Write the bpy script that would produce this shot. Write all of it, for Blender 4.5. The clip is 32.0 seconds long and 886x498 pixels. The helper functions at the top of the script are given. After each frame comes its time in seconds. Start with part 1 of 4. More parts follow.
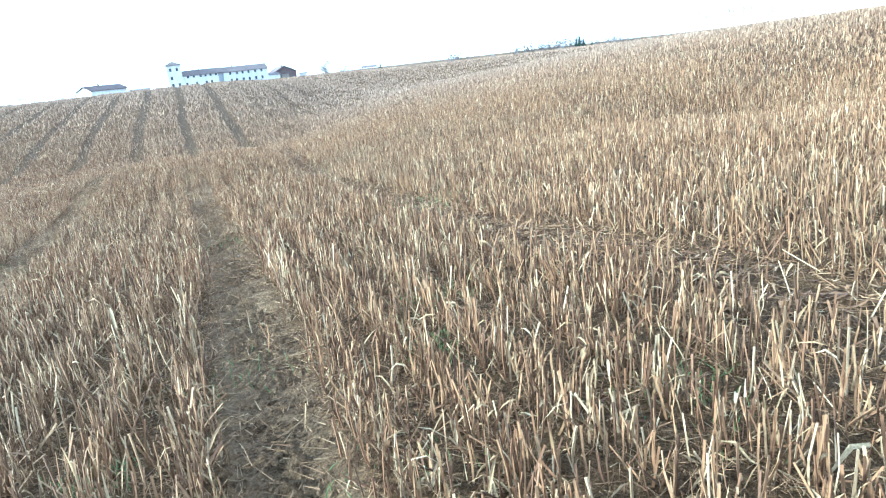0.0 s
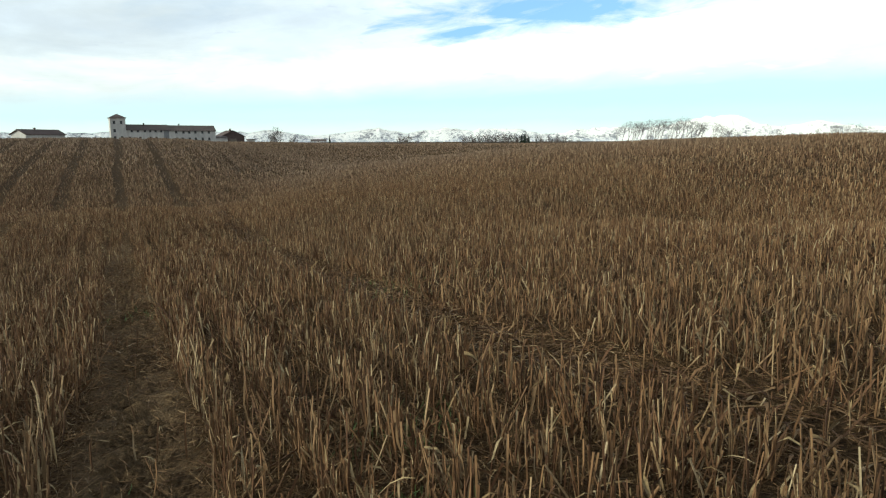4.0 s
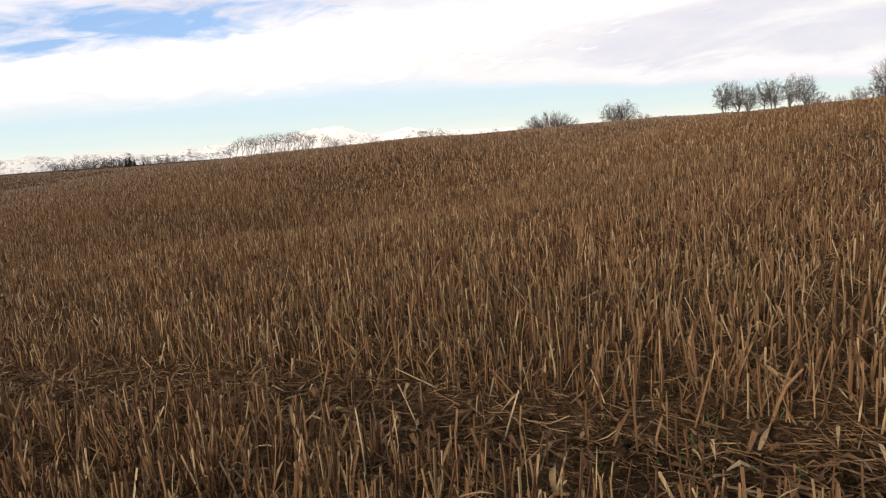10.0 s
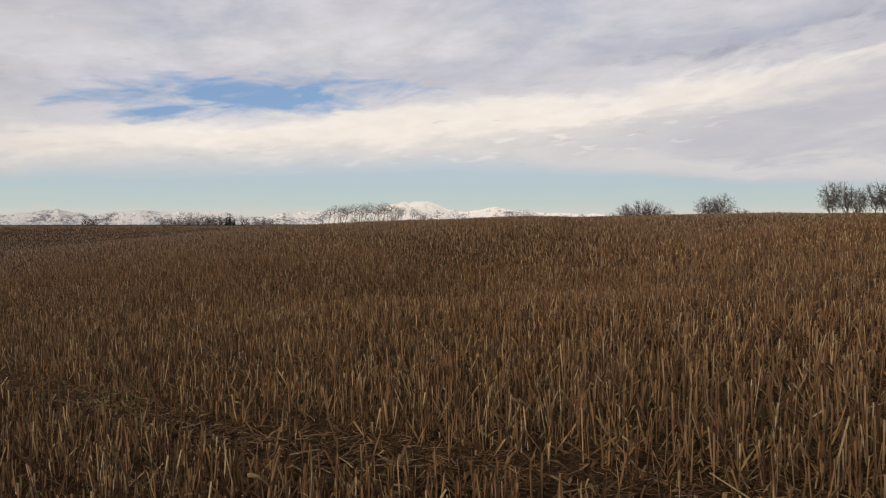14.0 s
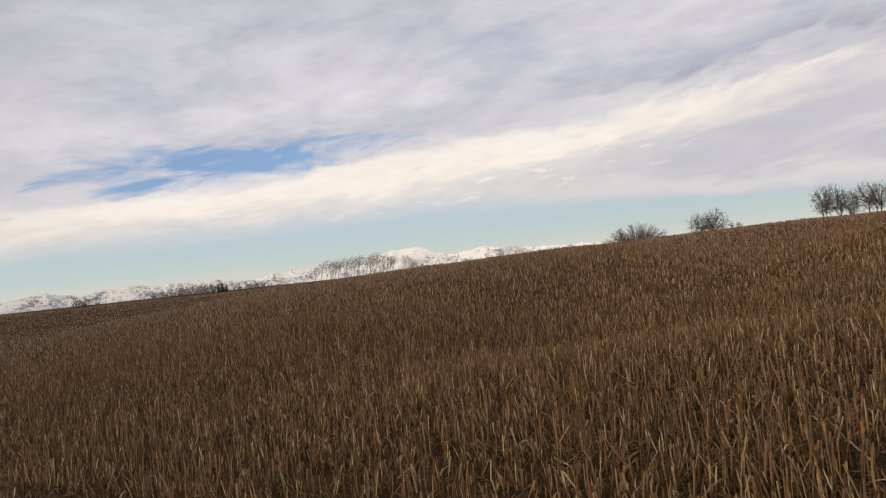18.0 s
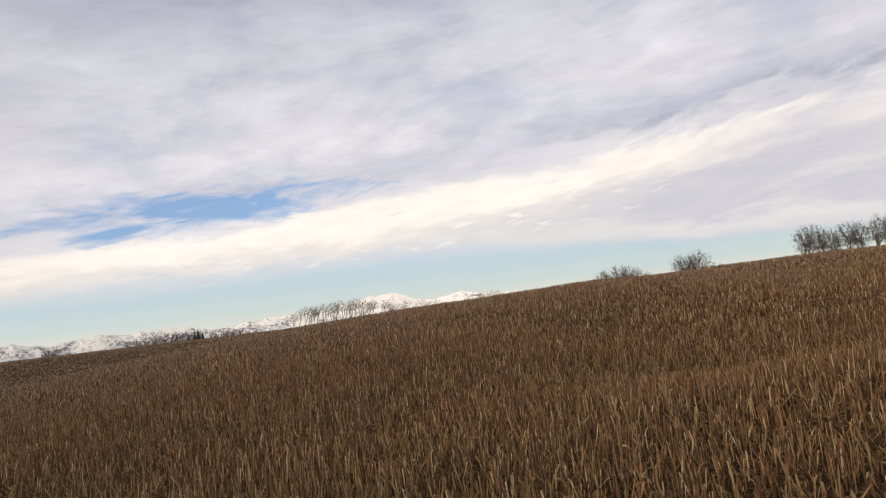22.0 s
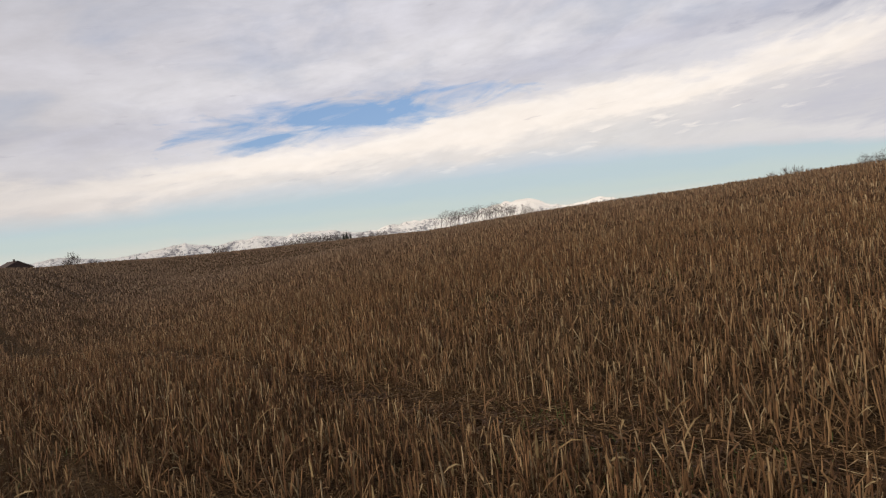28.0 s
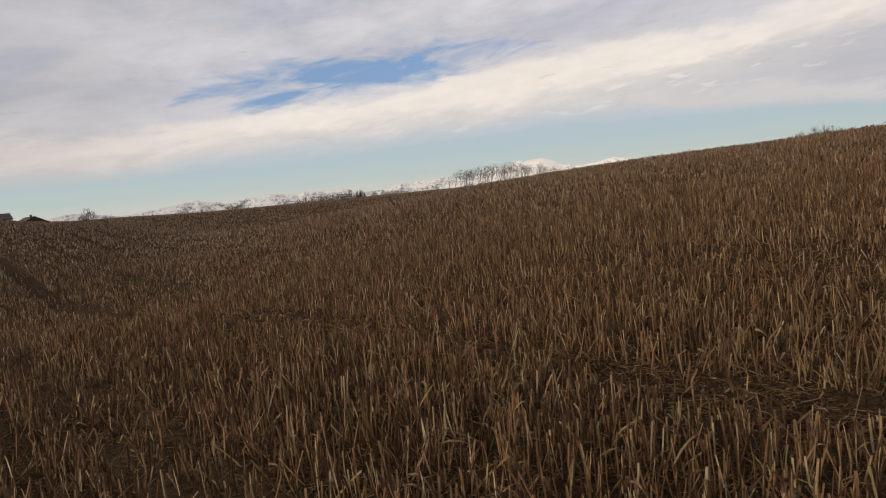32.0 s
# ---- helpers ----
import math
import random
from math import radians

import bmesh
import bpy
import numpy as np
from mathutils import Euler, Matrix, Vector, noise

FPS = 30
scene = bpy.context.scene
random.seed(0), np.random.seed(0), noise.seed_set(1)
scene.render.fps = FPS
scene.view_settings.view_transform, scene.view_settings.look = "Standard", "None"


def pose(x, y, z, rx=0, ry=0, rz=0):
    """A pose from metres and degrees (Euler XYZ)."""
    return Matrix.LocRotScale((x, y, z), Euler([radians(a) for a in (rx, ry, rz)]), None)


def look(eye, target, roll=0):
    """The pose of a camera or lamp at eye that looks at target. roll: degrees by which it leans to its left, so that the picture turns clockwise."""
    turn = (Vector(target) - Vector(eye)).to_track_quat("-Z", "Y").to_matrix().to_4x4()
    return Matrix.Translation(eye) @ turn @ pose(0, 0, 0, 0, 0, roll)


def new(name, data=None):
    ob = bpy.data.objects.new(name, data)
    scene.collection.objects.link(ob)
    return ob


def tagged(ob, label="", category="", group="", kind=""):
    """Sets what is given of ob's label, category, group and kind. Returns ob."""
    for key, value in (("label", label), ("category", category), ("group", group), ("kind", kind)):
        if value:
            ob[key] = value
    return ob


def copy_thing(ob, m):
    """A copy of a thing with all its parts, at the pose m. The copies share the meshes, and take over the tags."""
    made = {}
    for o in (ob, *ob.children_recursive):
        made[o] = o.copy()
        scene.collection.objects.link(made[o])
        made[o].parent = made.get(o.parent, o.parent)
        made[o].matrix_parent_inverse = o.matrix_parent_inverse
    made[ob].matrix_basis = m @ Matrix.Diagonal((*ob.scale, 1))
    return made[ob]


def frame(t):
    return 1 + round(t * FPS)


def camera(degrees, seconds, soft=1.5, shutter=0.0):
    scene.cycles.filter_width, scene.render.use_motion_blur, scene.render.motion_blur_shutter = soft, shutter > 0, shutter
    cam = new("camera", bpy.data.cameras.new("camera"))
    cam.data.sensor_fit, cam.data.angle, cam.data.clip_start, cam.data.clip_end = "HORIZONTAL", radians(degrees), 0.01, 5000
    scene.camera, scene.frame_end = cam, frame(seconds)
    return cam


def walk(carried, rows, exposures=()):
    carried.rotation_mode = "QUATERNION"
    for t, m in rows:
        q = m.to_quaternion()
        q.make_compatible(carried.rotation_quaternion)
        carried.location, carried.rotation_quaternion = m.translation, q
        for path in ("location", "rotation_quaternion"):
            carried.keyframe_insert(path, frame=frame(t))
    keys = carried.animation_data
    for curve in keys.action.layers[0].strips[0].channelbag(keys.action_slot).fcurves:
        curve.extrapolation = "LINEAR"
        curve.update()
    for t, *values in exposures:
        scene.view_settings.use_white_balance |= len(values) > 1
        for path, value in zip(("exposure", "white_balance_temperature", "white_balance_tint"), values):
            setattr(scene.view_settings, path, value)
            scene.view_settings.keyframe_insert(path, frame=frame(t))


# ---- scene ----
# Camera: seconds, x, y, z, turn to the left of north, tilt up, roll, all in metres and degrees.
ROWS = (
    (0, 0.000, 0.000, 1.500, 23.74, -15.52, -6.52),
    (0.5, -0.064, 0.165, 1.481, 29.72, -17.71, -7.31),
    (1, -0.170, 0.339, 1.461, 29.12, -16.45, -1.99),
    (1.5, -0.248, 0.429, 1.461, 31.58, -15.81, -0.46),
    (2, -0.359, 0.595, 1.420, 33.83, -14.16, -3.46),
    (2.5, -0.466, 0.775, 1.388, 31.80, -12.01, -1.35),
    (3, -0.617, 0.947, 1.359, 21.76, -6.80, -3.95),
    (3.5, -0.779, 1.101, 1.346, 16.45, -8.32, 0.40),
    (5.5, -0.348, 0.808, 1.373, 25.31, -11.17, -3.44),
    (6, -0.347, 0.827, 1.370, 14.48, -11.78, -1.83),
    (6.5, -0.273, 0.893, 1.375, -0.27, -10.85, -1.75),
    (7, -0.158, 0.918, 1.325, -19.65, -12.06, -3.14),
    (7.5, -0.149, 0.921, 1.326, -30.38, -12.57, -3.53),
    (8, -0.171, 0.914, 1.338, -28.22, -10.71, -3.13),
    (8.5, -0.184, 0.917, 1.346, -26.07, -9.75, -3.81),
    (9, -0.201, 0.912, 1.344, -20.29, -9.93, -4.00),
    (9.5, -0.189, 0.948, 1.336, -15.59, -9.56, -4.45),
    (10, -0.196, 0.948, 1.340, -12.92, -8.93, -4.15),
    (10.5, -0.203, 0.949, 1.343, -11.93, -8.70, -3.95),
    (11, -0.227, 0.978, 1.341, -10.60, -8.25, -3.23),
    (11.5, -0.306, 0.999, 1.345, -4.02, -7.99, -2.73),
    (12, -0.438, 1.022, 1.320, 4.81, -7.97, -2.60),
    (12.5, -0.547, 1.050, 1.317, -1.39, -4.74, -2.47),
    (13, -0.719, 1.218, 1.279, -5.84, -3.60, -0.76),
    (13.5, -0.982, 1.405, 1.239, -5.52, -2.94, 0.61),
    (15.5, -1.857, 2.196, 1.466, -11.26, -0.77, -3.96),
    (16, -2.114, 2.365, 1.474, -6.20, -0.25, -2.75),
    (16.5, -2.385, 2.602, 1.439, -6.90, 1.95, -4.52),
    (17, -2.634, 2.883, 1.378, -5.70, 1.92, -6.32),
    (17.5, -2.884, 3.207, 1.338, -2.89, 0.36, -3.16),
    (18, -3.141, 3.489, 1.329, -7.41, 1.50, -6.04),
    (18.5, -3.361, 3.856, 1.287, -9.39, 2.71, -6.95),
    (19, -3.632, 4.151, 1.279, -11.21, 4.02, -7.16),
    (19.5, -3.934, 4.347, 1.207, -14.06, 4.70, -7.02),
    (20, -4.180, 4.635, 1.188, -9.87, 6.29, -6.67),
    (20.5, -4.503, 4.885, 1.138, -10.89, 5.57, -8.85),
    (21, -4.772, 5.197, 1.116, -10.24, 6.17, -7.83),
    (21.5, -5.078, 5.399, 1.120, -8.41, 6.40, -7.74),
    (22, -5.375, 5.617, 1.069, -9.75, 5.08, -6.68),
    (22.5, -5.627, 6.019, 0.970, -8.28, 2.91, -4.04),
    (23, -5.989, 6.291, 0.946, -6.16, 0.83, -1.52),
    (23.5, -6.363, 6.525, 0.924, -6.14, 3.09, -1.73),
    (24, -6.717, 6.902, 0.867, -1.06, -0.88, -1.74),
    (24.5, -7.164, 7.045, 0.857, 3.30, -0.72, -2.10),
    (26.5, -8.341, 7.875, 0.711, -2.00, -2.68, -3.00),
    (27, -8.607, 8.209, 0.667, -1.00, -1.00, -2.82),
    (27.5, -8.914, 8.385, 0.681, -1.42, -1.58, -4.90),
    (28, -9.220, 8.641, 0.683, 2.37, -1.57, -6.02),
    (28.5, -9.530, 8.933, 0.675, -3.34, -1.45, -5.00),
    (29, -9.770, 9.348, 0.635, -4.59, -0.78, -6.61),
    (29.5, -10.076, 9.416, 0.652, -0.59, 0.86, -5.41),
    (30, -10.427, 9.421, 0.687, -2.94, 0.44, -6.45),
    (30.5, -10.741, 9.770, 0.628, -0.50, -0.29, -6.42),
    (31, -11.044, 10.086, 0.598, 5.24, -2.32, -8.60),
    (31.5, -11.407, 10.485, 0.607, 2.48, -3.75, -5.41),
    (32, -11.662, 10.923, 0.578, 3.65, -4.84, -5.55),
)
cam = camera(66.14, 32.0, soft=1.2)


def carried_pose(x, y, z, turn, tilt, roll):
    return pose(x, y, z, 0, 0, turn) @ pose(0, 0, 0, 90 + tilt) @ pose(0, 0, 0, 0, 0, roll)


walk(cam, [(t, carried_pose(*row)) for t, *row in ROWS], exposures=(
    (0.0, 2.95, 4150, -10), (1.0, 2.82, 4130, -11), (2.0, 2.42, 4200, -10), (2.3, 2.26, 4220, -10), (2.7, 1.8, 4400, -9), (3.0, 0.85, 4230, -18), (3.5, 0.45, 4900, -14),
    (5.5, 0.3, 6500, 10), (6.5, 0.3, 6350, 12), (7.0, 0.12, 6350, 10), (8.0, 0.2, 6350, 12), (11.5, 0.26, 6350, 12), (13.0, -0.4, 6350, 12), (16.0, -0.32, 6350, 12), (18.5, -0.3, 6350, 12), (21.0, -0.12, 6350, 12), (23.0, -0.2, 6350, 12), (24.0, -0.25, 6350, 12), (27.0, -0.24, 6350, 12), (32.0, -0.45, 6350, 12)))

# ---- light: high overcast with a low, veiled winter sun behind the walker ----
SUN_UP, SUN_AZ = 16.0, 232.0
world = bpy.data.worlds.new("world")
scene.world = world
world.use_nodes = True


def node(tree, kind, **values):
    n = tree.nodes.new(kind)
    for key, value in values.items():
        if key in n.inputs:
            n.inputs[key].default_value = value
    return n


def calc(tree, op, a, b=None, c=None, clamp=False):
    n = tree.nodes.new("ShaderNodeMath")
    n.operation, n.use_clamp = op, clamp
    for k, v in enumerate((a, b, c)):
        if v is None:
            continue
        if isinstance(v, (int, float)):
            n.inputs[k].default_value = v
        else:
            tree.links.new(v, n.inputs[k])
    return n.outputs[0]


def blend(tree, fac, a, b, mode="MIX"):
    n = tree.nodes.new("ShaderNodeMix")
    n.data_type, n.blend_type = "RGBA", mode
    for socket, v in ((n.inputs[0], fac), (n.inputs[6], a), (n.inputs[7], b)):
        if isinstance(v, (int, float)):
            socket.default_value = v
        elif isinstance(v, tuple):
            socket.default_value = (*v[:3], 1)
        else:
            tree.links.new(v, socket)
    return n.outputs[2]


def ramp(tree, fac, stops, smooth=False):
    n = tree.nodes.new("ShaderNodeValToRGB")
    n.color_ramp.interpolation = "EASE" if smooth else "LINEAR"
    while len(n.color_ramp.elements) < len(stops):
        n.color_ramp.elements.new(0.5)
    for e, (at, col) in zip(n.color_ramp.elements, stops):
        e.position, e.color = at, ((*col, 1) if isinstance(col, tuple) else (col, col, col, 1))
    tree.links.new(fac, n.inputs[0])
    return n.outputs[0]


def noise_of(tree, vector, scale, detail=4.0, rough=0.55, stretch=None, warp=0.0):
    if stretch:
        m = tree.nodes.new("ShaderNodeMapping")
        m.inputs["Scale"].default_value = stretch
        tree.links.new(vector, m.inputs["Vector"])
        vector = m.outputs[0]
    n = node(tree, "ShaderNodeTexNoise", Scale=scale, Detail=detail, Roughness=rough, Distortion=warp)
    tree.links.new(vector, n.inputs["Vector"])
    return n.outputs[0]


def make_sky():
    t = world.node_tree
    t.nodes.clear()
    air = t.nodes.new("ShaderNodeTexSky")
    air.sky_type, air.sun_disc = "NISHITA", False
    air.sun_elevation, air.sun_rotation = radians(SUN_UP), radians(SUN_AZ)
    air.air_density, air.dust_density, air.ozone_density = 1.0, 0.6, 1.5
    where = t.nodes.new("ShaderNodeTexCoord").outputs["Generated"]
    xyz = t.nodes.new("ShaderNodeSeparateXYZ")
    t.links.new(where, xyz.inputs[0])
    x, y, z = xyz.outputs
    up = calc(t, "MULTIPLY", calc(t, "ARCSINE", z), 57.3)
    side = calc(t, "MULTIPLY", calc(t, "ARCTAN2", x, y), 57.3)
    # a bright bank of cloud crosses the north and climbs to the east; everything else lies along it
    turned = calc(t, "MINIMUM", calc(t, "MAXIMUM", side, -45.0), 45.0)
    bank = calc(t, "ADD", 8.1, calc(t, "MULTIPLY", turned, 0.075))
    plane = t.nodes.new("ShaderNodeCombineXYZ")
    t.links.new(calc(t, "MULTIPLY", side, 0.135), plane.inputs[0])
    t.links.new(calc(t, "MULTIPLY", calc(t, "SUBTRACT", up, bank), 0.34), plane.inputs[1])
    plane = plane.outputs[0]
    broad = noise_of(t, plane, 0.55, 5, 0.55, None, 0.4)
    streak = noise_of(t, plane, 0.8, 7, 0.58, (0.75, 1.2, 1), 0.6)
    curl = noise_of(t, plane, 1.7, 7, 0.6, (0.85, 1.0, 1), 0.5)
    fine = noise_of(t, plane, 3.6, 7, 0.62, (0.8, 1.0, 1), 0.4)
    wob = calc(t, "ADD", calc(t, "MULTIPLY", calc(t, "SUBTRACT", streak, 0.5), 4.2), calc(t, "MULTIPLY", calc(t, "SUBTRACT", curl, 0.5), 2.4))
    q = calc(t, "ADD", calc(t, "SUBTRACT", up, bank), wob)
    cloud = ramp(t, calc(t, "DIVIDE", calc(t, "ADD", q, 9.0), 61.0, clamp=True), [(0.0, (0.86, 0.83, 0.78)), (0.095, (0.86, 0.83, 0.79)), (0.118, (0.95, 0.89, 0.82)), (0.136, (1.17, 1.06, 0.93)), (0.156, (1.17, 1.07, 0.95)),
                 (0.176, (0.86, 0.835, 0.84)), (0.205, (0.72, 0.71, 0.76)), (0.25, (0.86, 0.835, 0.845)), (0.30, (0.79, 0.77, 0.80)), (0.377, (0.70, 0.695, 0.74)), (0.459, (0.52, 0.52, 0.60)), (0.59, (0.20, 0.21, 0.25)), (1.0, (0.09, 0.10, 0.125))], True)
    above = calc(t, "MULTIPLY", calc(t, "SUBTRACT", q, 1.0), 0.5, clamp=True)
    tone = calc(t, "ADD", calc(t, "MULTIPLY", calc(t, "SUBTRACT", broad, 0.5), 0.65), calc(t, "MULTIPLY", calc(t, "SUBTRACT", curl, 0.5), 0.30))
    tone = calc(t, "ADD", 1.0, calc(t, "ADD", calc(t, "MULTIPLY", tone, calc(t, "ADD", 0.15, calc(t, "MULTIPLY", above, 0.85))), calc(t, "MULTIPLY", calc(t, "SUBTRACT", fine, 0.5), 0.22)))
    shade = blend(t, 1.0, cloud, calc(t, "MINIMUM", tone, 1.25), "MULTIPLY")
    east = calc(t, "MULTIPLY", calc(t, "SUBTRACT", side, 13.0), 0.07, clamp=True)
    under = calc(t, "MULTIPLY", calc(t, "SUBTRACT", -0.9, q), 1.4, clamp=True)
    rag = calc(t, "MULTIPLY", calc(t, "SUBTRACT", calc(t, "ADD", calc(t, "MULTIPLY", streak, 0.6), calc(t, "MULTIPLY", curl, 0.4)), 0.36), 3.6, clamp=True)
    shade = blend(t, calc(t, "MULTIPLY", calc(t, "MULTIPLY", calc(t, "MULTIPLY", east, under), rag), 0.85), shade, (0.66, 0.655, 0.71))
    veil = calc(t, "MULTIPLY", calc(t, "SUBTRACT", streak, 0.38), 3.0, clamp=True)
    shade = blend(t, calc(t, "MULTIPLY", calc(t, "MULTIPLY", calc(t, "MULTIPLY", calc(t, "SUBTRACT", side, 20.0), 0.06, clamp=True), veil), 0.95), shade, (0.68, 0.665, 0.71))
    west = calc(t, "MULTIPLY", calc(t, "SUBTRACT", -17.0, side), 0.045, clamp=True)
    shade = blend(t, calc(t, "MULTIPLY", west, calc(t, "ADD", 0.45, calc(t, "MULTIPLY", veil, 0.4))), shade, (0.58, 0.55, 0.545))
    # grey wisps between the two bright streaks, and a few dark flecks on the bank
    lane = calc(t, "SUBTRACT", 1.0, calc(t, "MULTIPLY", calc(t, "ABSOLUTE", calc(t, "SUBTRACT", q, 3.1)), 0.55), clamp=True)
    torn = calc(t, "MULTIPLY", calc(t, "SUBTRACT", calc(t, "ADD", calc(t, "MULTIPLY", curl, 0.6), calc(t, "MULTIPLY", fine, 0.4)), 0.46), 8.0, clamp=True)
    shade = blend(t, calc(t, "MULTIPLY", calc(t, "MULTIPLY", calc(t, "MULTIPLY", lane, torn), east), 0.9), shade, (0.50, 0.505, 0.57))
    fleck = noise_of(t, plane, 3.0, 4, 0.55, (0.6, 1.5, 1), 0.3)
    fleck = calc(t, "MULTIPLY", calc(t, "MULTIPLY", calc(t, "SUBTRACT", fleck, 0.66), 8.0, clamp=True), calc(t, "MULTIPLY", calc(t, "SUBTRACT", up, 3.4), 0.7, clamp=True))
    shade = blend(t, calc(t, "MULTIPLY", fleck, 0.6), shade, (0.55, 0.53, 0.57))
    puff = calc(t, "MULTIPLY", calc(t, "SUBTRACT", noise_of(t, plane, 3.6, 4, 0.5, (0.7, 1.5, 1), 0.4), 0.57), 9.0, clamp=True)
    puff = calc(t, "MULTIPLY", puff, calc(t, "MULTIPLY", calc(t, "SUBTRACT", 1.0, calc(t, "MULTIPLY", calc(t, "ABSOLUTE", calc(t, "ADD", q, 2.6)), 0.6), clamp=True), calc(t, "MULTIPLY", calc(t, "SUBTRACT", 26.0, calc(t, "ABSOLUTE", calc(t, "SUBTRACT", side, 8.0))), 0.1, clamp=True)))
    shade = blend(t, calc(t, "MULTIPLY", puff, 0.7), shade, (1.2, 1.1, 0.98))
    # clear air: a gap over the bank to the north, and a strip along the horizon
    gx = calc(t, "DIVIDE", calc(t, "ADD", side, 10.0), 13.5)
    gy = calc(t, "DIVIDE", calc(t, "SUBTRACT", calc(t, "SUBTRACT", up, bank), 2.6), 2.0)
    gap = calc(t, "ADD", calc(t, "MULTIPLY", gx, gx), calc(t, "MULTIPLY", gy, gy))
    wisp = noise_of(t, plane, 1.5, 7, 0.58, (0.8, 1.3, 1), 0.5)
    gap = calc(t, "ADD", gap, calc(t, "MULTIPLY", calc(t, "SUBTRACT", wisp, 0.5), 5.0))
    gap = calc(t, "MULTIPLY", calc(t, "MULTIPLY", calc(t, "SUBTRACT", 1.05, gap), 0.95, clamp=True), calc(t, "MULTIPLY", calc(t, "SUBTRACT", q, 0.6), 1.8, clamp=True))
    thin = calc(t, "MULTIPLY", calc(t, "MULTIPLY", calc(t, "SUBTRACT", 0.5, broad), 3.0, clamp=True), calc(t, "MULTIPLY", calc(t, "SUBTRACT", q, 2.0), 0.4, clamp=True))
    far = calc(t, "SUBTRACT", side, 6.0)
    edge = calc(t, "SUBTRACT", 5.2, calc(t, "ADD", calc(t, "MULTIPLY", calc(t, "MAXIMUM", far, 0.0), 0.072), calc(t, "MULTIPLY", calc(t, "MAXIMUM", calc(t, "MULTIPLY", far, -1.0), 0.0), 0.045)))
    low = calc(t, "ADD", calc(t, "MULTIPLY", calc(t, "SUBTRACT", edge, calc(t, "ADD", up, calc(t, "MULTIPLY", calc(t, "SUBTRACT", streak, 0.5), 2.0))), calc(t, "ADD", 0.55, calc(t, "MULTIPLY", east, 1.2))), 0.5, clamp=True)
    strip = ramp(t, calc(t, "DIVIDE", calc(t, "ADD", up, calc(t, "MULTIPLY", calc(t, "SUBTRACT", curl, 0.5), 0.9)), 6.0, clamp=True), [(0.0, (0.86, 0.80, 0.67)), (0.12, (0.78, 0.80, 0.70)), (0.32, (0.66, 0.77, 0.72)), (0.55, (0.60, 0.74, 0.76)), (0.9, (0.62, 0.73, 0.82))], True)
    rim = calc(t, "SUBTRACT", 1.0, calc(t, "ABSOLUTE", calc(t, "SUBTRACT", calc(t, "SUBTRACT", calc(t, "ADD", up, wob), edge), 0.9)), clamp=True)
    shade = blend(t, calc(t, "MULTIPLY", calc(t, "MULTIPLY", rim, east), 0.6), shade, (0.96, 0.915, 0.86))
    blue = blend(t, 1.0, air.outputs[0], (0.14, 0.14, 0.16), "MULTIPLY")
    blue = blend(t, 0.55, blue, (0.31, 0.49, 0.78))
    colour = blend(t, calc(t, "MAXIMUM", gap, calc(t, "MULTIPLY", thin, 0.42)), shade, blue)
    colour = blend(t, calc(t, "MULTIPLY", low, 0.92), colour, strip)
    back = t.nodes.new("ShaderNodeBackground")
    t.links.new(colour, back.inputs[0])
    t.links.new(back.outputs[0], t.nodes.new("ShaderNodeOutputWorld").inputs[0])


make_sky()
sun = new("sun", bpy.data.lights.new("sun", "SUN"))
sun.data.energy, sun.data.angle, sun.data.color = 3.4, radians(8), (1.0, 0.88, 0.72)
sun.matrix_world = look((0, 0, 0), tuple(-v for v in (math.sin(radians(SUN_AZ)) * math.cos(radians(SUN_UP)), math.cos(radians(SUN_AZ)) * math.cos(radians(SUN_UP)), math.sin(radians(SUN_UP)))))


# ---- materials ----
def material(name, rough=0.9):
    m = bpy.data.materials.new(name)
    m.use_nodes = True
    t = m.node_tree
    b = t.nodes["Principled BSDF"]
    b.inputs["Roughness"].default_value = rough
    b.inputs["Specular IOR Level"].default_value = 0.25
    return m, t, b


def bump(t, b, height, strength, distance):
    n = node(t, "ShaderNodeBump", Strength=strength, Distance=distance)
    t.links.new(height, n.inputs["Height"])
    t.links.new(n.outputs[0], b.inputs["Normal"])


def place_of(t):
    return t.nodes.new("ShaderNodeNewGeometry").outputs["Position"]


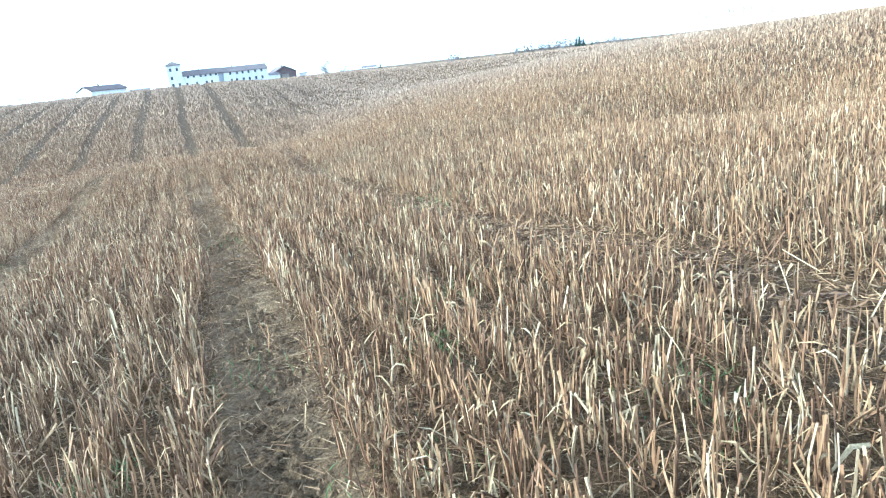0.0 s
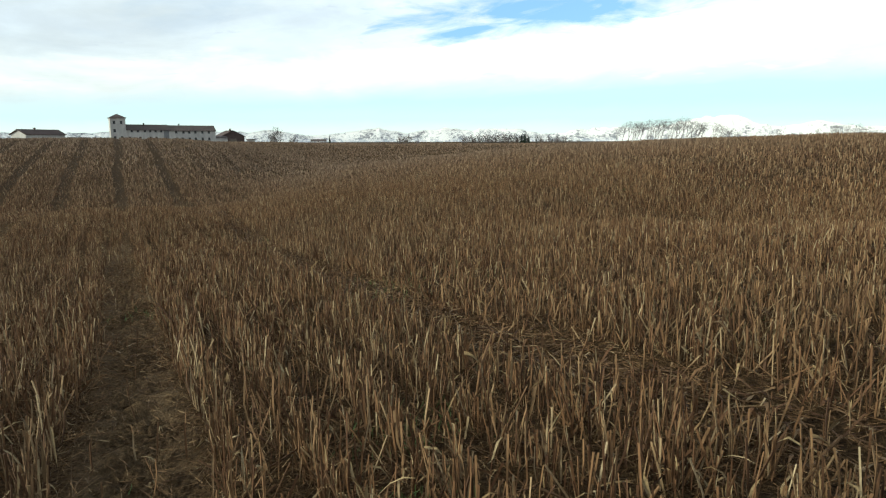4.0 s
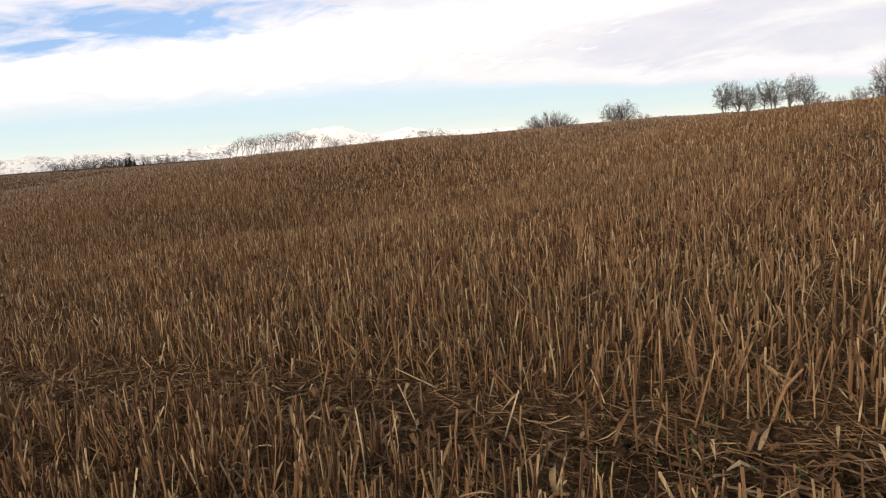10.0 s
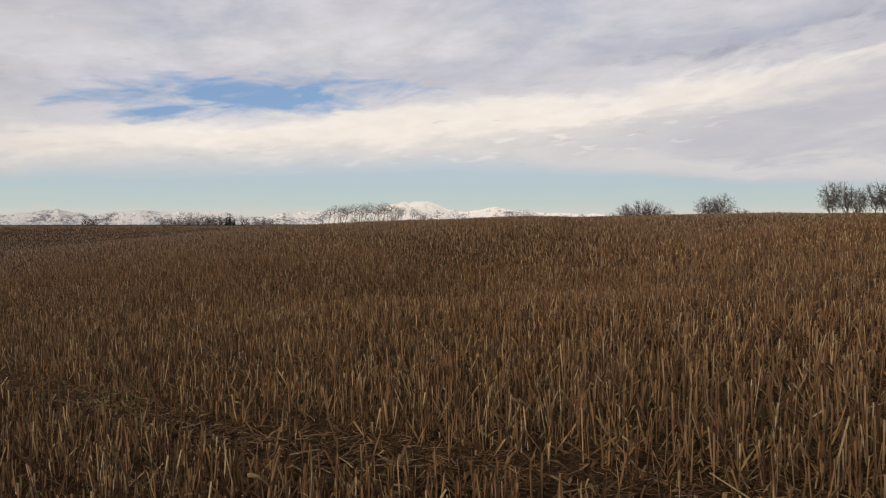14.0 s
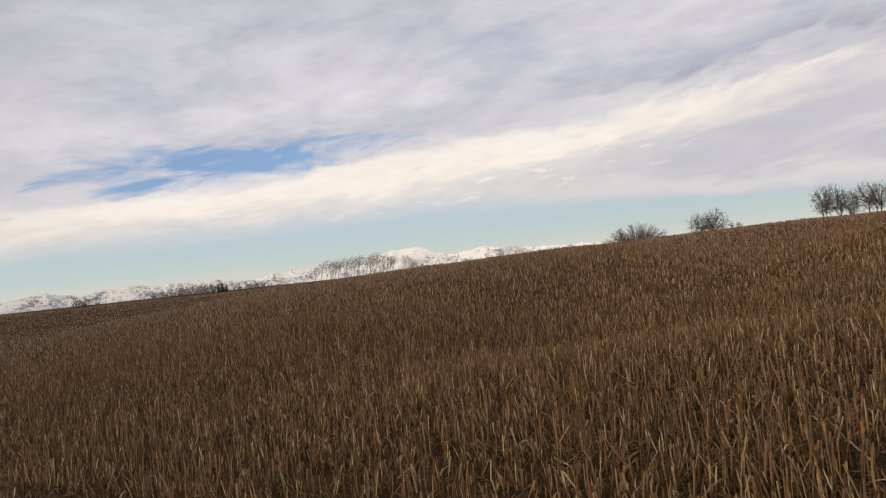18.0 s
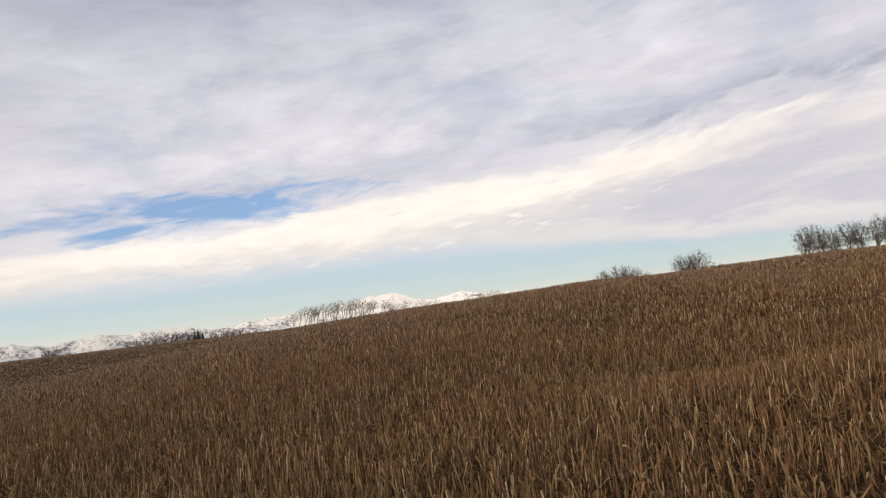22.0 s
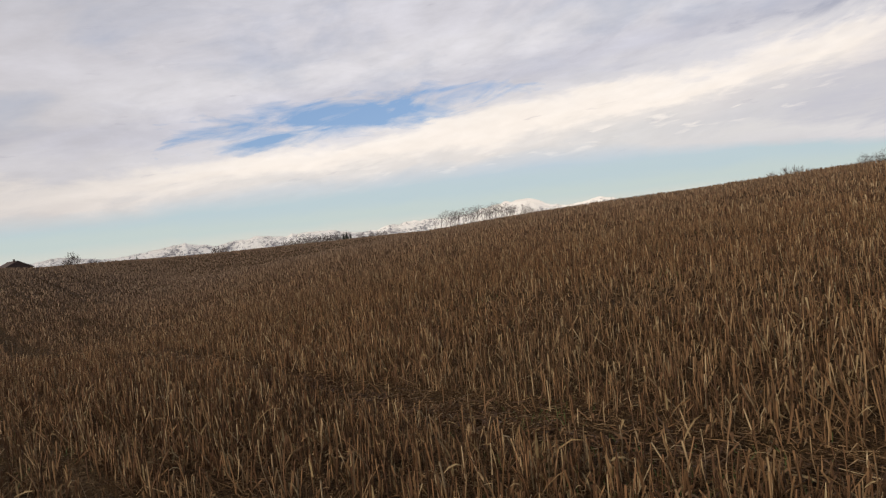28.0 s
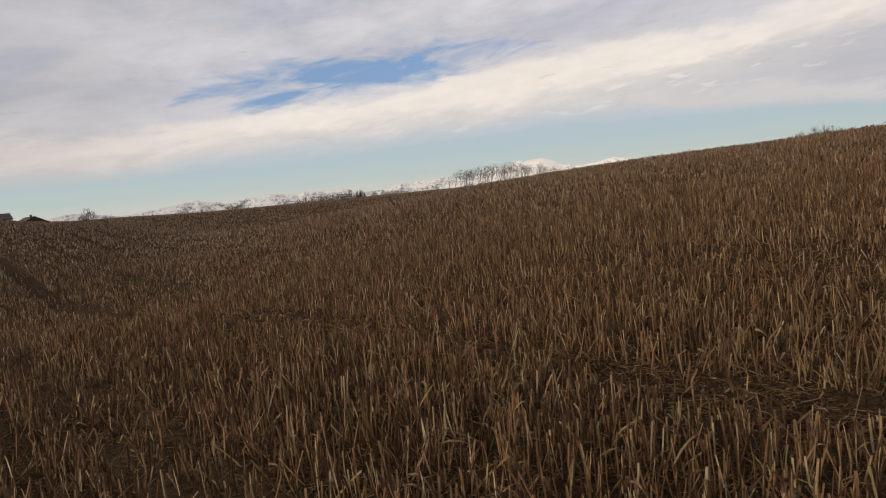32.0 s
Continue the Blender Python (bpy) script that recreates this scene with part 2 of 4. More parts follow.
def soil_material():
    m, t, b = material("soil", 0.95)
    p = place_of(t)
    broad, mid, fine = noise_of(t, p, 0.12, 4), noise_of(t, p, 1.7, 5), noise_of(t, p, 28.0, 6, 0.65)
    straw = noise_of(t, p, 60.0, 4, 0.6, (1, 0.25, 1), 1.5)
    grit = noise_of(t, p, 170.0, 4, 0.7)
    col = ramp(t, fine, [(0.3, (0.038, 0.021, 0.009)), (0.5, (0.10, 0.059, 0.026)), (0.72, (0.205, 0.128, 0.060))])
    col = blend(t, calc(t, "MULTIPLY", calc(t, "SUBTRACT", mid, 0.42), 1.8, clamp=True), col, (0.07, 0.041, 0.017))
    litter = calc(t, "MULTIPLY", calc(t, "SUBTRACT", straw, 0.54), 6.0, clamp=True)
    col = blend(t, calc(t, "MULTIPLY", litter, 0.7), col, (0.258, 0.152, 0.064))
    col = blend(t, calc(t, "MULTIPLY", calc(t, "SUBTRACT", broad, 0.5), 1.2, clamp=True), col, (0.125, 0.074, 0.031))
    col = blend(t, 1.0, col, ramp(t, grit, [(0.34, 0.45), (0.66, 1.3)]), "MULTIPLY")
    # shade in small pits and light on the crumbs, put into the colour
    pits = noise_of(t, p, 48.0, 5, 0.7, None, 0.6)
    col = blend(t, 1.0, col, ramp(t, pits, [(0.38, 0.38), (0.47, 0.95), (0.58, 1.15), (0.66, 1.6)]), "MULTIPLY")
    # dry, trodden soil in the near lanes; a darker tone in them in the hollow beyond
    xyz = t.nodes.new("ShaderNodeSeparateXYZ")
    t.links.new(p, xyz.inputs[0])
    x, y, _ = xyz.outputs
    along = calc(t, "DIVIDE", calc(t, "SUBTRACT", y, x), 1.414)
    lane = calc(t, "SUBTRACT", calc(t, "SUBTRACT", calc(t, "ADD", x, y), 0.1), calc(t, "MULTIPLY", along, 0.05))
    lane = calc(t, "SUBTRACT", lane, calc(t, "MULTIPLY", calc(t, "SINE", calc(t, "MULTIPLY", along, 0.21)), 0.15))
    lane = calc(t, "DIVIDE", lane, 4.05)
    off = calc(t, "ABSOLUTE", calc(t, "SUBTRACT", lane, calc(t, "ROUND", lane)))
    dry = calc(t, "MULTIPLY", calc(t, "MULTIPLY", calc(t, "SUBTRACT", 0.12, off), 20.0, clamp=True), calc(t, "MULTIPLY", calc(t, "SUBTRACT", 30.0, along), 0.1, clamp=True))
    dry = calc(t, "MULTIPLY", dry, calc(t, "LESS_THAN", lane, 0.5))
    col = blend(t, calc(t, "MULTIPLY", dry, calc(t, "MULTIPLY", calc(t, "SUBTRACT", calc(t, "ADD", calc(t, "MULTIPLY", mid, 0.5), calc(t, "MULTIPLY", fine, 0.5)), 0.36), 3.2, clamp=True)), col, (0.24, 0.16, 0.085))
    dark_lane = calc(t, "MULTIPLY", calc(t, "SUBTRACT", 0.15, off), 18.0, clamp=True)
    dark_lane = calc(t, "MULTIPLY", dark_lane, calc(t, "MULTIPLY", calc(t, "SUBTRACT", along, 36.0), 0.1, clamp=True))
    dark_lane = calc(t, "MULTIPLY", dark_lane, calc(t, "ADD", calc(t, "MULTIPLY", calc(t, "LESS_THAN", lane, 4.5), 0.25), calc(t, "MULTIPLY", calc(t, "LESS_THAN", lane, 1.5), 0.6)))
    col = blend(t, calc(t, "MULTIPLY", dark_lane, 0.7), col, (0.055, 0.036, 0.021))
    t.links.new(col, b.inputs["Base Color"])
    b.inputs["Specular IOR Level"].default_value = 0.08
    bump(t, b, calc(t, "ADD", calc(t, "ADD", calc(t, "ADD", fine, pits), calc(t, "MULTIPLY", grit, 0.3)), calc(t, "MULTIPLY", straw, 0.5)), 1.0, 0.05)
    return m


def straw_material(name, hues, grey=0.3):
    m, t, b = material(name, 0.75)
    g = t.nodes.new("ShaderNodeNewGeometry")
    p, island = g.outputs["Position"], g.outputs["Random Per Island"]
    col = ramp(t, island, hues)
    patch, tone = noise_of(t, p, 0.22, 3), noise_of(t, p, 0.9, 3)
    col = blend(t, calc(t, "MULTIPLY", calc(t, "SUBTRACT", patch, 0.47), 4.0 * grey, clamp=True), col, blend(t, island, (0.11, 0.078, 0.041), (0.28, 0.212, 0.118)))
    col = blend(t, calc(t, "MULTIPLY", calc(t, "SUBTRACT", tone, 0.5), 2.2, clamp=True), col, blend(t, island, (0.17, 0.083, 0.034), (0.33, 0.185, 0.078)))
    xyz = t.nodes.new("ShaderNodeSeparateXYZ")
    t.links.new(p, xyz.inputs[0])
    # haze over the far slope, put into the straw colour as a greyer tone
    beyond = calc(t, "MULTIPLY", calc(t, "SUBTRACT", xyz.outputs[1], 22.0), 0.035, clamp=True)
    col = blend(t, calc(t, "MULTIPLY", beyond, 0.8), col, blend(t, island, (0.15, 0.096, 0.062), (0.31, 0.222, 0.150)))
    streaks = noise_of(t, p, 45.0, 3, 0.6, (3, 3, 0.35))
    col = blend(t, 1.0, col, ramp(t, streaks, [(0.3, 0.54), (0.7, 1.02)]), "MULTIPLY")
    t.links.new(col, b.inputs["Base Color"])
    bump(t, b, streaks, 0.4, 0.004)
    return m


def plain_material(name, dark, light, scale=3.0, rough=0.9, stretch=None, strength=0.3):
    m, t, b = material(name, rough)
    p = place_of(t)
    n, big = noise_of(t, p, scale, 6, 0.6, stretch), noise_of(t, p, scale * 0.12, 3)
    f = calc(t, "ADD", calc(t, "MULTIPLY", n, 0.65), calc(t, "MULTIPLY", big, 0.35))
    t.links.new(ramp(t, f, [(0.32, dark), (0.68, light)]), b.inputs["Base Color"])
    if strength:
        bump(t, b, n, strength, 0.02)
    return m


HUES = [(0.0, (0.064, 0.030, 0.012)), (0.25, (0.122, 0.059, 0.025)), (0.5, (0.190, 0.099, 0.043)), (0.68, (0.250, 0.144, 0.065)), (0.78, (0.200, 0.109, 0.048)), (0.9, (0.345, 0.232, 0.118)), (1.0, (0.44, 0.335, 0.19))]
SOIL = soil_material()
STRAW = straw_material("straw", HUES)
OLD_STRAW = straw_material("old_straw", [(0.0, (0.090, 0.045, 0.018)), (0.4, (0.170, 0.092, 0.039)), (0.75, (0.255, 0.150, 0.066)), (1.0, (0.36, 0.245, 0.122))], 0.3)
LEAF = straw_material("dry_leaf", [(0.0, (0.14, 0.082, 0.035)), (0.5, (0.24, 0.158, 0.070)), (0.85, (0.335, 0.243, 0.118)), (1.0, (0.45, 0.345, 0.19))], 0.2)
GREEN = plain_material("weed_green", (0.05, 0.085, 0.02), (0.11, 0.15, 0.045), 20, 0.6)
BARK = plain_material("bark", (0.055, 0.047, 0.042), (0.13, 0.112, 0.10), 2.0, 0.95, (1, 1, 0.3))
TWIG = plain_material("twig", (0.085, 0.072, 0.066), (0.17, 0.145, 0.13), 1.0, 0.95, None, 0)
NEEDLE = plain_material("needles", (0.012, 0.022, 0.014), (0.03, 0.045, 0.028), 1.5, 0.8)
PLASTER = plain_material("plaster", (0.36, 0.33, 0.30), (0.56, 0.53, 0.48), 0.6, 0.9, (1, 1, 0.35), 0.2)
# grey of the window sills; also the shade painted on the recessed bay
DIM_PLASTER = plain_material("grey_plaster", (0.18, 0.18, 0.185), (0.29, 0.285, 0.28), 0.6)
ROOF = plain_material("roof_tiles", (0.07, 0.055, 0.05), (0.15, 0.115, 0.10), 2.2, 0.85, (1, 1, 3.0), 0.5)
ROOF_RED = plain_material("red_roof_tiles", (0.065, 0.046, 0.040), (0.13, 0.092, 0.078), 2.2, 0.85, (1, 1, 3.0), 0.5)
BRICK = plain_material("old_brick", (0.06, 0.042, 0.038), (0.12, 0.085, 0.074), 1.2)
PANE = plain_material("window_glass", (0.018, 0.02, 0.024), (0.05, 0.055, 0.06), 0.8, 0.15, None, 0)
WOOD = plain_material("grey_wood", (0.10, 0.08, 0.06), (0.2, 0.165, 0.13), 3.0, 0.8, (1, 1, 0.2))
METAL = plain_material("galvanised_steel", (0.25, 0.26, 0.27), (0.4, 0.41, 0.42), 3.0, 0.5)


def snow_material():
    m, t, b = material("snow", 0.8)
    g = t.nodes.new("ShaderNodeNewGeometry")
    p = g.outputs["Position"]
    s = t.nodes.new("ShaderNodeSeparateXYZ")
    t.links.new(p, s.inputs[0])
    crag, big = noise_of(t, p, 0.05, 9, 0.72, (1, 1, 1.6), 0.6), noise_of(t, p, 0.012, 4)
    rock = ramp(t, crag, [(0.35, (0.16, 0.16, 0.18)), (0.7, (0.34, 0.33, 0.34))])
    cover = calc(t, "ADD", calc(t, "MULTIPLY", calc(t, "SUBTRACT", s.outputs[2], 22.0), 0.010), calc(t, "MULTIPLY", calc(t, "SUBTRACT", calc(t, "ADD", crag, calc(t, "MULTIPLY", big, 0.6)), 0.685), 6.0))
    # blue-grey haze at the foot of the chain, painted into the rock colour
    low_haze = ramp(t, crag, [(0.3, (0.34, 0.36, 0.42)), (0.7, (0.55, 0.56, 0.60))])
    rock = blend(t, calc(t, "MULTIPLY", calc(t, "SUBTRACT", 22.0, s.outputs[2]), 0.08, clamp=True), rock, low_haze)
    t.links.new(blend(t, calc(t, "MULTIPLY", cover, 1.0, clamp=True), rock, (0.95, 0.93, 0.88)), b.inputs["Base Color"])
    bump(t, b, crag, 0.6, 10.0)
    return m


SNOW = snow_material()


# ---- mesh helpers ----
def part(name, bm, mat, parent=None, label=""):
    me = bpy.data.meshes.new(name)
    bm.normal_update()
    bm.to_mesh(me)
    bm.free()
    me.materials.append(mat)
    ob = new(name, me)
    ob.parent = parent
    return tagged(ob, label)


def mesh_of(name, verts, polys, mats, smooth=False):
    """A mesh from arrays: verts (n, 3) and a list of index arrays (m, k), one for each polygon size."""
    me = bpy.data.meshes.new(name)
    verts = np.ascontiguousarray(verts, dtype=np.float32)
    me.vertices.add(len(verts))
    me.vertices.foreach_set("co", verts.ravel())
    sizes = np.concatenate([np.full(len(p), p.shape[1], dtype=np.int32) for p in polys])
    index = np.concatenate([p.ravel() for p in polys]).astype(np.int32)
    me.loops.add(len(index))
    me.loops.foreach_set("vertex_index", index)
    me.polygons.add(len(sizes))
    me.polygons.foreach_set("loop_start", np.concatenate([[0], np.cumsum(sizes)[:-1]]).astype(np.int32))
    me.polygons.foreach_set("loop_total", sizes)
    me.polygons.foreach_set("use_smooth", np.full(len(sizes), smooth))
    me.update(calc_edges=True)
    for m in mats if isinstance(mats, (list, tuple)) else [mats]:
        me.materials.append(m)
    return me


def tubes(base, tip, r0, r1, sides=3, bend=None, cap=True, phase=None):
    """Many tapered stems at once, from base to tip, with an optional offset of their middle. Returns verts and polygon arrays."""
    n = len(base)
    way = tip - base
    way = way / np.maximum(np.linalg.norm(way, axis=1, keepdims=True), 1e-6)
    ref = np.where(np.abs(way[:, 2:3]) > 0.8, np.array([[1.0, 0, 0]]), np.array([[0, 0, 1.0]]))
    a = np.cross(way, ref)
    a /= np.linalg.norm(a, axis=1, keepdims=True)
    b = np.cross(way, a)
    rings = [(0.0, r0), (1.0, r1)] if bend is None else [(0.0, r0), (0.5, (r0 + r1) / 2), (1.0, r1)]
    ang = np.arange(sides) * 2 * np.pi / sides + (0 if phase is None else phase[:, None])
    ang = np.broadcast_to(ang, (n, sides))
    out = []
    for s, r in rings:
        mid = base + (tip - base) * s
        if bend is not None and s == 0.5:
            mid = mid + bend
        out.append(mid[:, None] + np.asarray(r).reshape(-1, 1, 1) * (np.cos(ang)[..., None] * a[:, None] + np.sin(ang)[..., None] * b[:, None]))
    k = len(rings)
    verts = np.stack(out, 1).reshape(-1, 3)
    first = (np.arange(n) * k * sides)[:, None]
    quads = []
    for ring in range(k - 1):
        for s in range(sides):
            t = (s + 1) % sides
            quads.append(first + np.array([[ring * sides + s, ring * sides + t, (ring + 1) * sides + t, (ring + 1) * sides + s]]))
    polys = [np.concatenate(quads)]
    if cap:
        polys.append(first + (k - 1) * sides + np.arange(sides)[None])
    return verts, polys


def joined(*pieces):
    verts, polys, at = [], [], 0
    for v, ps in pieces:
        verts.append(v)
        polys += [p + at for p in ps]
        at += len(v)
    return np.concatenate(verts), polys


# ---- the lie of the land ----
HUB = (-3.0, 7.0)
AZIMUTHS = np.radians([-180, -120, -75, -55, -40, -32, -25, -10, 5, 20, 35, 50, 65, 110])
RADII = np.log([8, 18, 32, 50, 75, 110, 160])
HEIGHTS = np.array((
    (-0.24, -0.22, -0.18, -0.12, -0.04, 0.08, 0.25),
    (-0.75, -1.4, -2.04, -2.11, -2.06, -1.99, -1.94),
    (-0.86, -1.51, -1.95, -0.5, 1.5, 1.3, 0.8),
    (-0.82, -0.9, -1.85, -0.3, 1.55, 1.45, 1.3),
    (-0.81, -1.0, -1.75, -0.35, 1.5, 1.3, 1.0),
    (-0.62, -0.72, -1.15, -1.25, -0.1, 1.15, 0.9),
    (-0.4, -0.45, -0.5, -0.5, -1.3, 0.7, 0.6),
    (-0.37, 0.03, 0.45, 0.65, -0.2, 0.75, 0.75),
    (-0.53, 0.25, 1.01, 1.33, 0.7, 0.76, 1.38),
    (-0.76, 0.08, 1.44, 1.52, 1.77, 1.81, 1.77),
    (-0.5, 0.23, 0.89, 1.82, 1.83, 2, 2.16),
    (-0.11, 0.72, 1.56, 1.75, 1.78, 2.13, 2.49),
    (0.23, 1.080, 1.800, 2.110, 2.33, 2.55, 2.79),
    (0.37, 1.200, 1.980, 2.630, 2.94, 3.04, 3.07),
))
PLAIN = -3.0


def weights(u):
    return np.stack([-0.5 * u**3 + u**2 - 0.5 * u, 1.5 * u**3 - 2.5 * u**2 + 1, -1.5 * u**3 + 2 * u**2 + 0.5 * u, 0.5 * u**3 - 0.5 * u**2], -1)


def smooth01(v):
    v = np.clip(v, 0, 1)
    return v * v * (3 - 2 * v)


def land(x, y):
    """Height of the ground: a smooth hillside near the walk, low swells round it, the plain beyond."""
    x, y = np.asarray(x, float), np.asarray(y, float)
    dx, dy = x - HUB[0], y - HUB[1]
    r, az = np.hypot(dx, dy), np.arctan2(dx, dy)
    edges, na, nr = np.append(AZIMUTHS, AZIMUTHS[0] + 2 * np.pi), len(AZIMUTHS), len(RADII)
    i = np.clip(np.searchsorted(edges, az, side="right") - 1, 0, na - 1)
    wa = weights(np.clip((az - edges[i]) / (edges[i + 1] - edges[i]), 0, 1))
    lr = np.clip(np.log(np.maximum(r, 1e-3)), RADII[0], RADII[-1])
    j = np.clip(np.searchsorted(RADII, lr, side="right") - 1, 0, nr - 2)
    wr = weights((lr - RADII[j]) / (RADII[j + 1] - RADII[j]))
    z = 0.0
    for a in range(4):
        for b in range(4):
            z = z + wa[..., a] * wr[..., b] * HEIGHTS[(i + a - 1) % na, np.clip(j + b - 1, 0, nr - 1)]
    k = smooth01((r - 5) / 6)
    z = (0.076 * x - 0.004 * y) * (1 - k) + z * k
    k = smooth01((r - 160) / 240)
    z = z * (1 - k) + PLAIN * k
    return z + 4.3 * np.exp(-(((x + 256) / 55) ** 2 + ((y - 290) / 75) ** 2))


def lumps(x, y, size, seed):
    """Uneven bumps between -1 and 1, about the given size across."""
    u, v = x / size, y / size
    i, j = np.floor(u), np.floor(v)

    def corner(p, q):
        return (np.sin(p * 127.1 + q * 311.7 + seed * 74.7) * 43758.5453) % 1.0

    fu, fv = smooth01(u - i), smooth01(v - j)
    return 2 * ((corner(i, j) * (1 - fu) + corner(i + 1, j) * fu) * (1 - fv) + (corner(i, j + 1) * (1 - fu) + corner(i + 1, j + 1) * fu) * fv) - 1


LANE_GAP = 4.05


def upper_bend(along):
    """How far the trampled upper lane strays from its even spacing, counted in lane gaps."""
    lateral = np.interp(along, [-5, 3.7, 6, 10, 14, 17, 20.5, 26, 40], [2.95, 2.95, 2.6, 2.3, 2.45, 2.62, 2.8, 2.9, 2.86])
    return (lateral - 2.864 - 0.106 * np.sin(along * 0.21)) / 2.864


def lane_place(x, y):
    """How far a point lies across the wheel lanes (0 in the middle of a lane, in metres), and the lane's number."""
    along = (y - x) / 1.414
    s = (x + y - 0.1 - 0.05 * along - 0.15 * np.sin(along * 0.21)) / LANE_GAP
    s = s - upper_bend(along) * np.exp(-(((s - 1) / 0.4) ** 2))
    k = np.round(s)
    return (s - k) * LANE_GAP / 1.414, k


def lane_width(x, y, k):
    """Half the bare width: the lane that is walked is the clearest."""
    along = (y - x) / 1.414
    wave = 0.05 * np.sin(x * 1.3 + k) + 0.04 * np.sin(y * 2.1 + 2 * k)
    own = np.where(k >= 2, 0.14, 0.0) + np.where(k == 0, 0.30 - 0.06 * smooth01((along - 3) / 9) - 0.06 * smooth01((along - 14) / 3) * smooth01((29 - along) / 4), np.where(k == 1, 0.35, np.where(k == -1, 0.36, np.where(k >= 2, 0.0, 0.24)))) + wave
    far = np.where(k > 1, -0.02, 0.05) * smooth01((along - 30) / 12)
    far = far + 0.13 * lumps(x, y, 2.7, 7) * smooth01((along - 26) / 10)
    faint = np.where(np.abs(k) > 1, smooth01((along - 34) / 6), 1.0)
    return (own + far) * faint * np.where((k >= 5) | (k <= -12), 0.0, 1.0)


def make_ground():
    rings = np.concatenate([np.arange(0.4, 13, 0.085), np.arange(13.1, 24, 0.2), np.exp(np.linspace(np.log(24.3), np.log(4900), 90))])
    ang = np.linspace(0, 2 * np.pi, 520, endpoint=False)
    x = -5 + np.sin(ang)[None] * rings[:, None]
    y = 6 + np.cos(ang)[None] * rings[:, None]
    z = land(x, y)
    off, k = lane_place(x, y)
    rut = np.exp(-((off / 0.26) ** 2)) * np.where((np.hypot(x, y) < 120) & (lane_width(x, y, k) > 0.2), 1, 0)
    near = np.clip(1 - rings[:, None] / 40, 0, 1)
    z = z - 0.045 * rut + near * (1 + rut) * (0.011 * lumps(x, y, 0.31, 1) + 0.009 * lumps(x, y, 0.15, 2)) + near * (0.012 * np.sin(x * 5.1 + np.sin(y * 3)) * np.cos(y * 4.3) + 0.007 * np.sin(x * 13 + 2 * np.sin(y * 7)) * np.sin(y * 11 + x))
    n = len(ang)
    verts = np.concatenate([np.stack([x, y, z], -1).reshape(-1, 3), [[-5, 6, float(z[0].mean())]]])
    a = np.arange(n)
    b = (a + 1) % n
    quads = np.concatenate([np.stack([r * n + a, r * n + b, (r + 1) * n + b, (r + 1) * n + a], 1) for r in range(len(rings) - 1)])[:, ::-1]
    fan = np.stack([np.full(n, len(verts) - 1), b, a], 1)
    ob = new("ground", mesh_of("ground", verts, [quads, fan], SOIL, True))
    tagged(ob, "bare brown field soil with wheel ruts and straw litter", "ground", kind="structure")


make_ground()


def make_mountains():
    """A snowy chain on the northern horizon, as rows of ridges one behind another."""
    az = np.radians(np.linspace(-62, 62, 1500))
    peaks = np.interp(np.degrees(az), [-62, -40, -31.4, -28.9, -24.9, -23, -20.7, -17.5, -15.4, -12.3, -8.7, -6, -2.4, -0.9, 1.9, 4.1, 4.9, 6.3, 8, 10.9, 13.8, 16.4, 22, 30, 62],
                      [0.5, 0.6, 0.74, 0.40, 0.70, 0.90, 0.52, 1.0, 0.80, 0.84, 0.46, 0.83, 0.92, 0.90, 1.26, 1.70, 1.76, 1.28, 0.82, 1.15, 0.76, 0.72, 0.5, 0.4, 0.3])
    rows = np.linspace(0, 1, 26)
    verts = []
    for u in rows:
        r = 4300 + 90 * u
        for a, e in zip(az, peaks):
            x, y = math.sin(a) * r, math.cos(a) * r
            crag = noise.fractal((x / 110, y / 110, 0.3), 0.9, 2.1, 7) * 0.6 + 0.5 - abs(noise.noise((x / 70, y / 70, 5.0)))
            rise = u ** 0.75 if u < 0.82 else 1 - (u - 0.82) * 1.5
            verts.append((x, y, -6 + (math.radians(e) * r + 7.4) * rise * 1.16 * (1 + 0.13 * crag * (0.3 + u)) + 4 * u * crag - 3))
    n = len(az)
    quads = np.concatenate([np.stack([r * n + np.arange(n - 1), r * n + np.arange(1, n), (r + 1) * n + np.arange(1, n), (r + 1) * n + np.arange(n - 1)], 1) for r in range(len(rows) - 1)])[:, ::-1]
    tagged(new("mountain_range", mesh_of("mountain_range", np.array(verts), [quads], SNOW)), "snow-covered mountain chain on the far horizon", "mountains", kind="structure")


make_mountains()


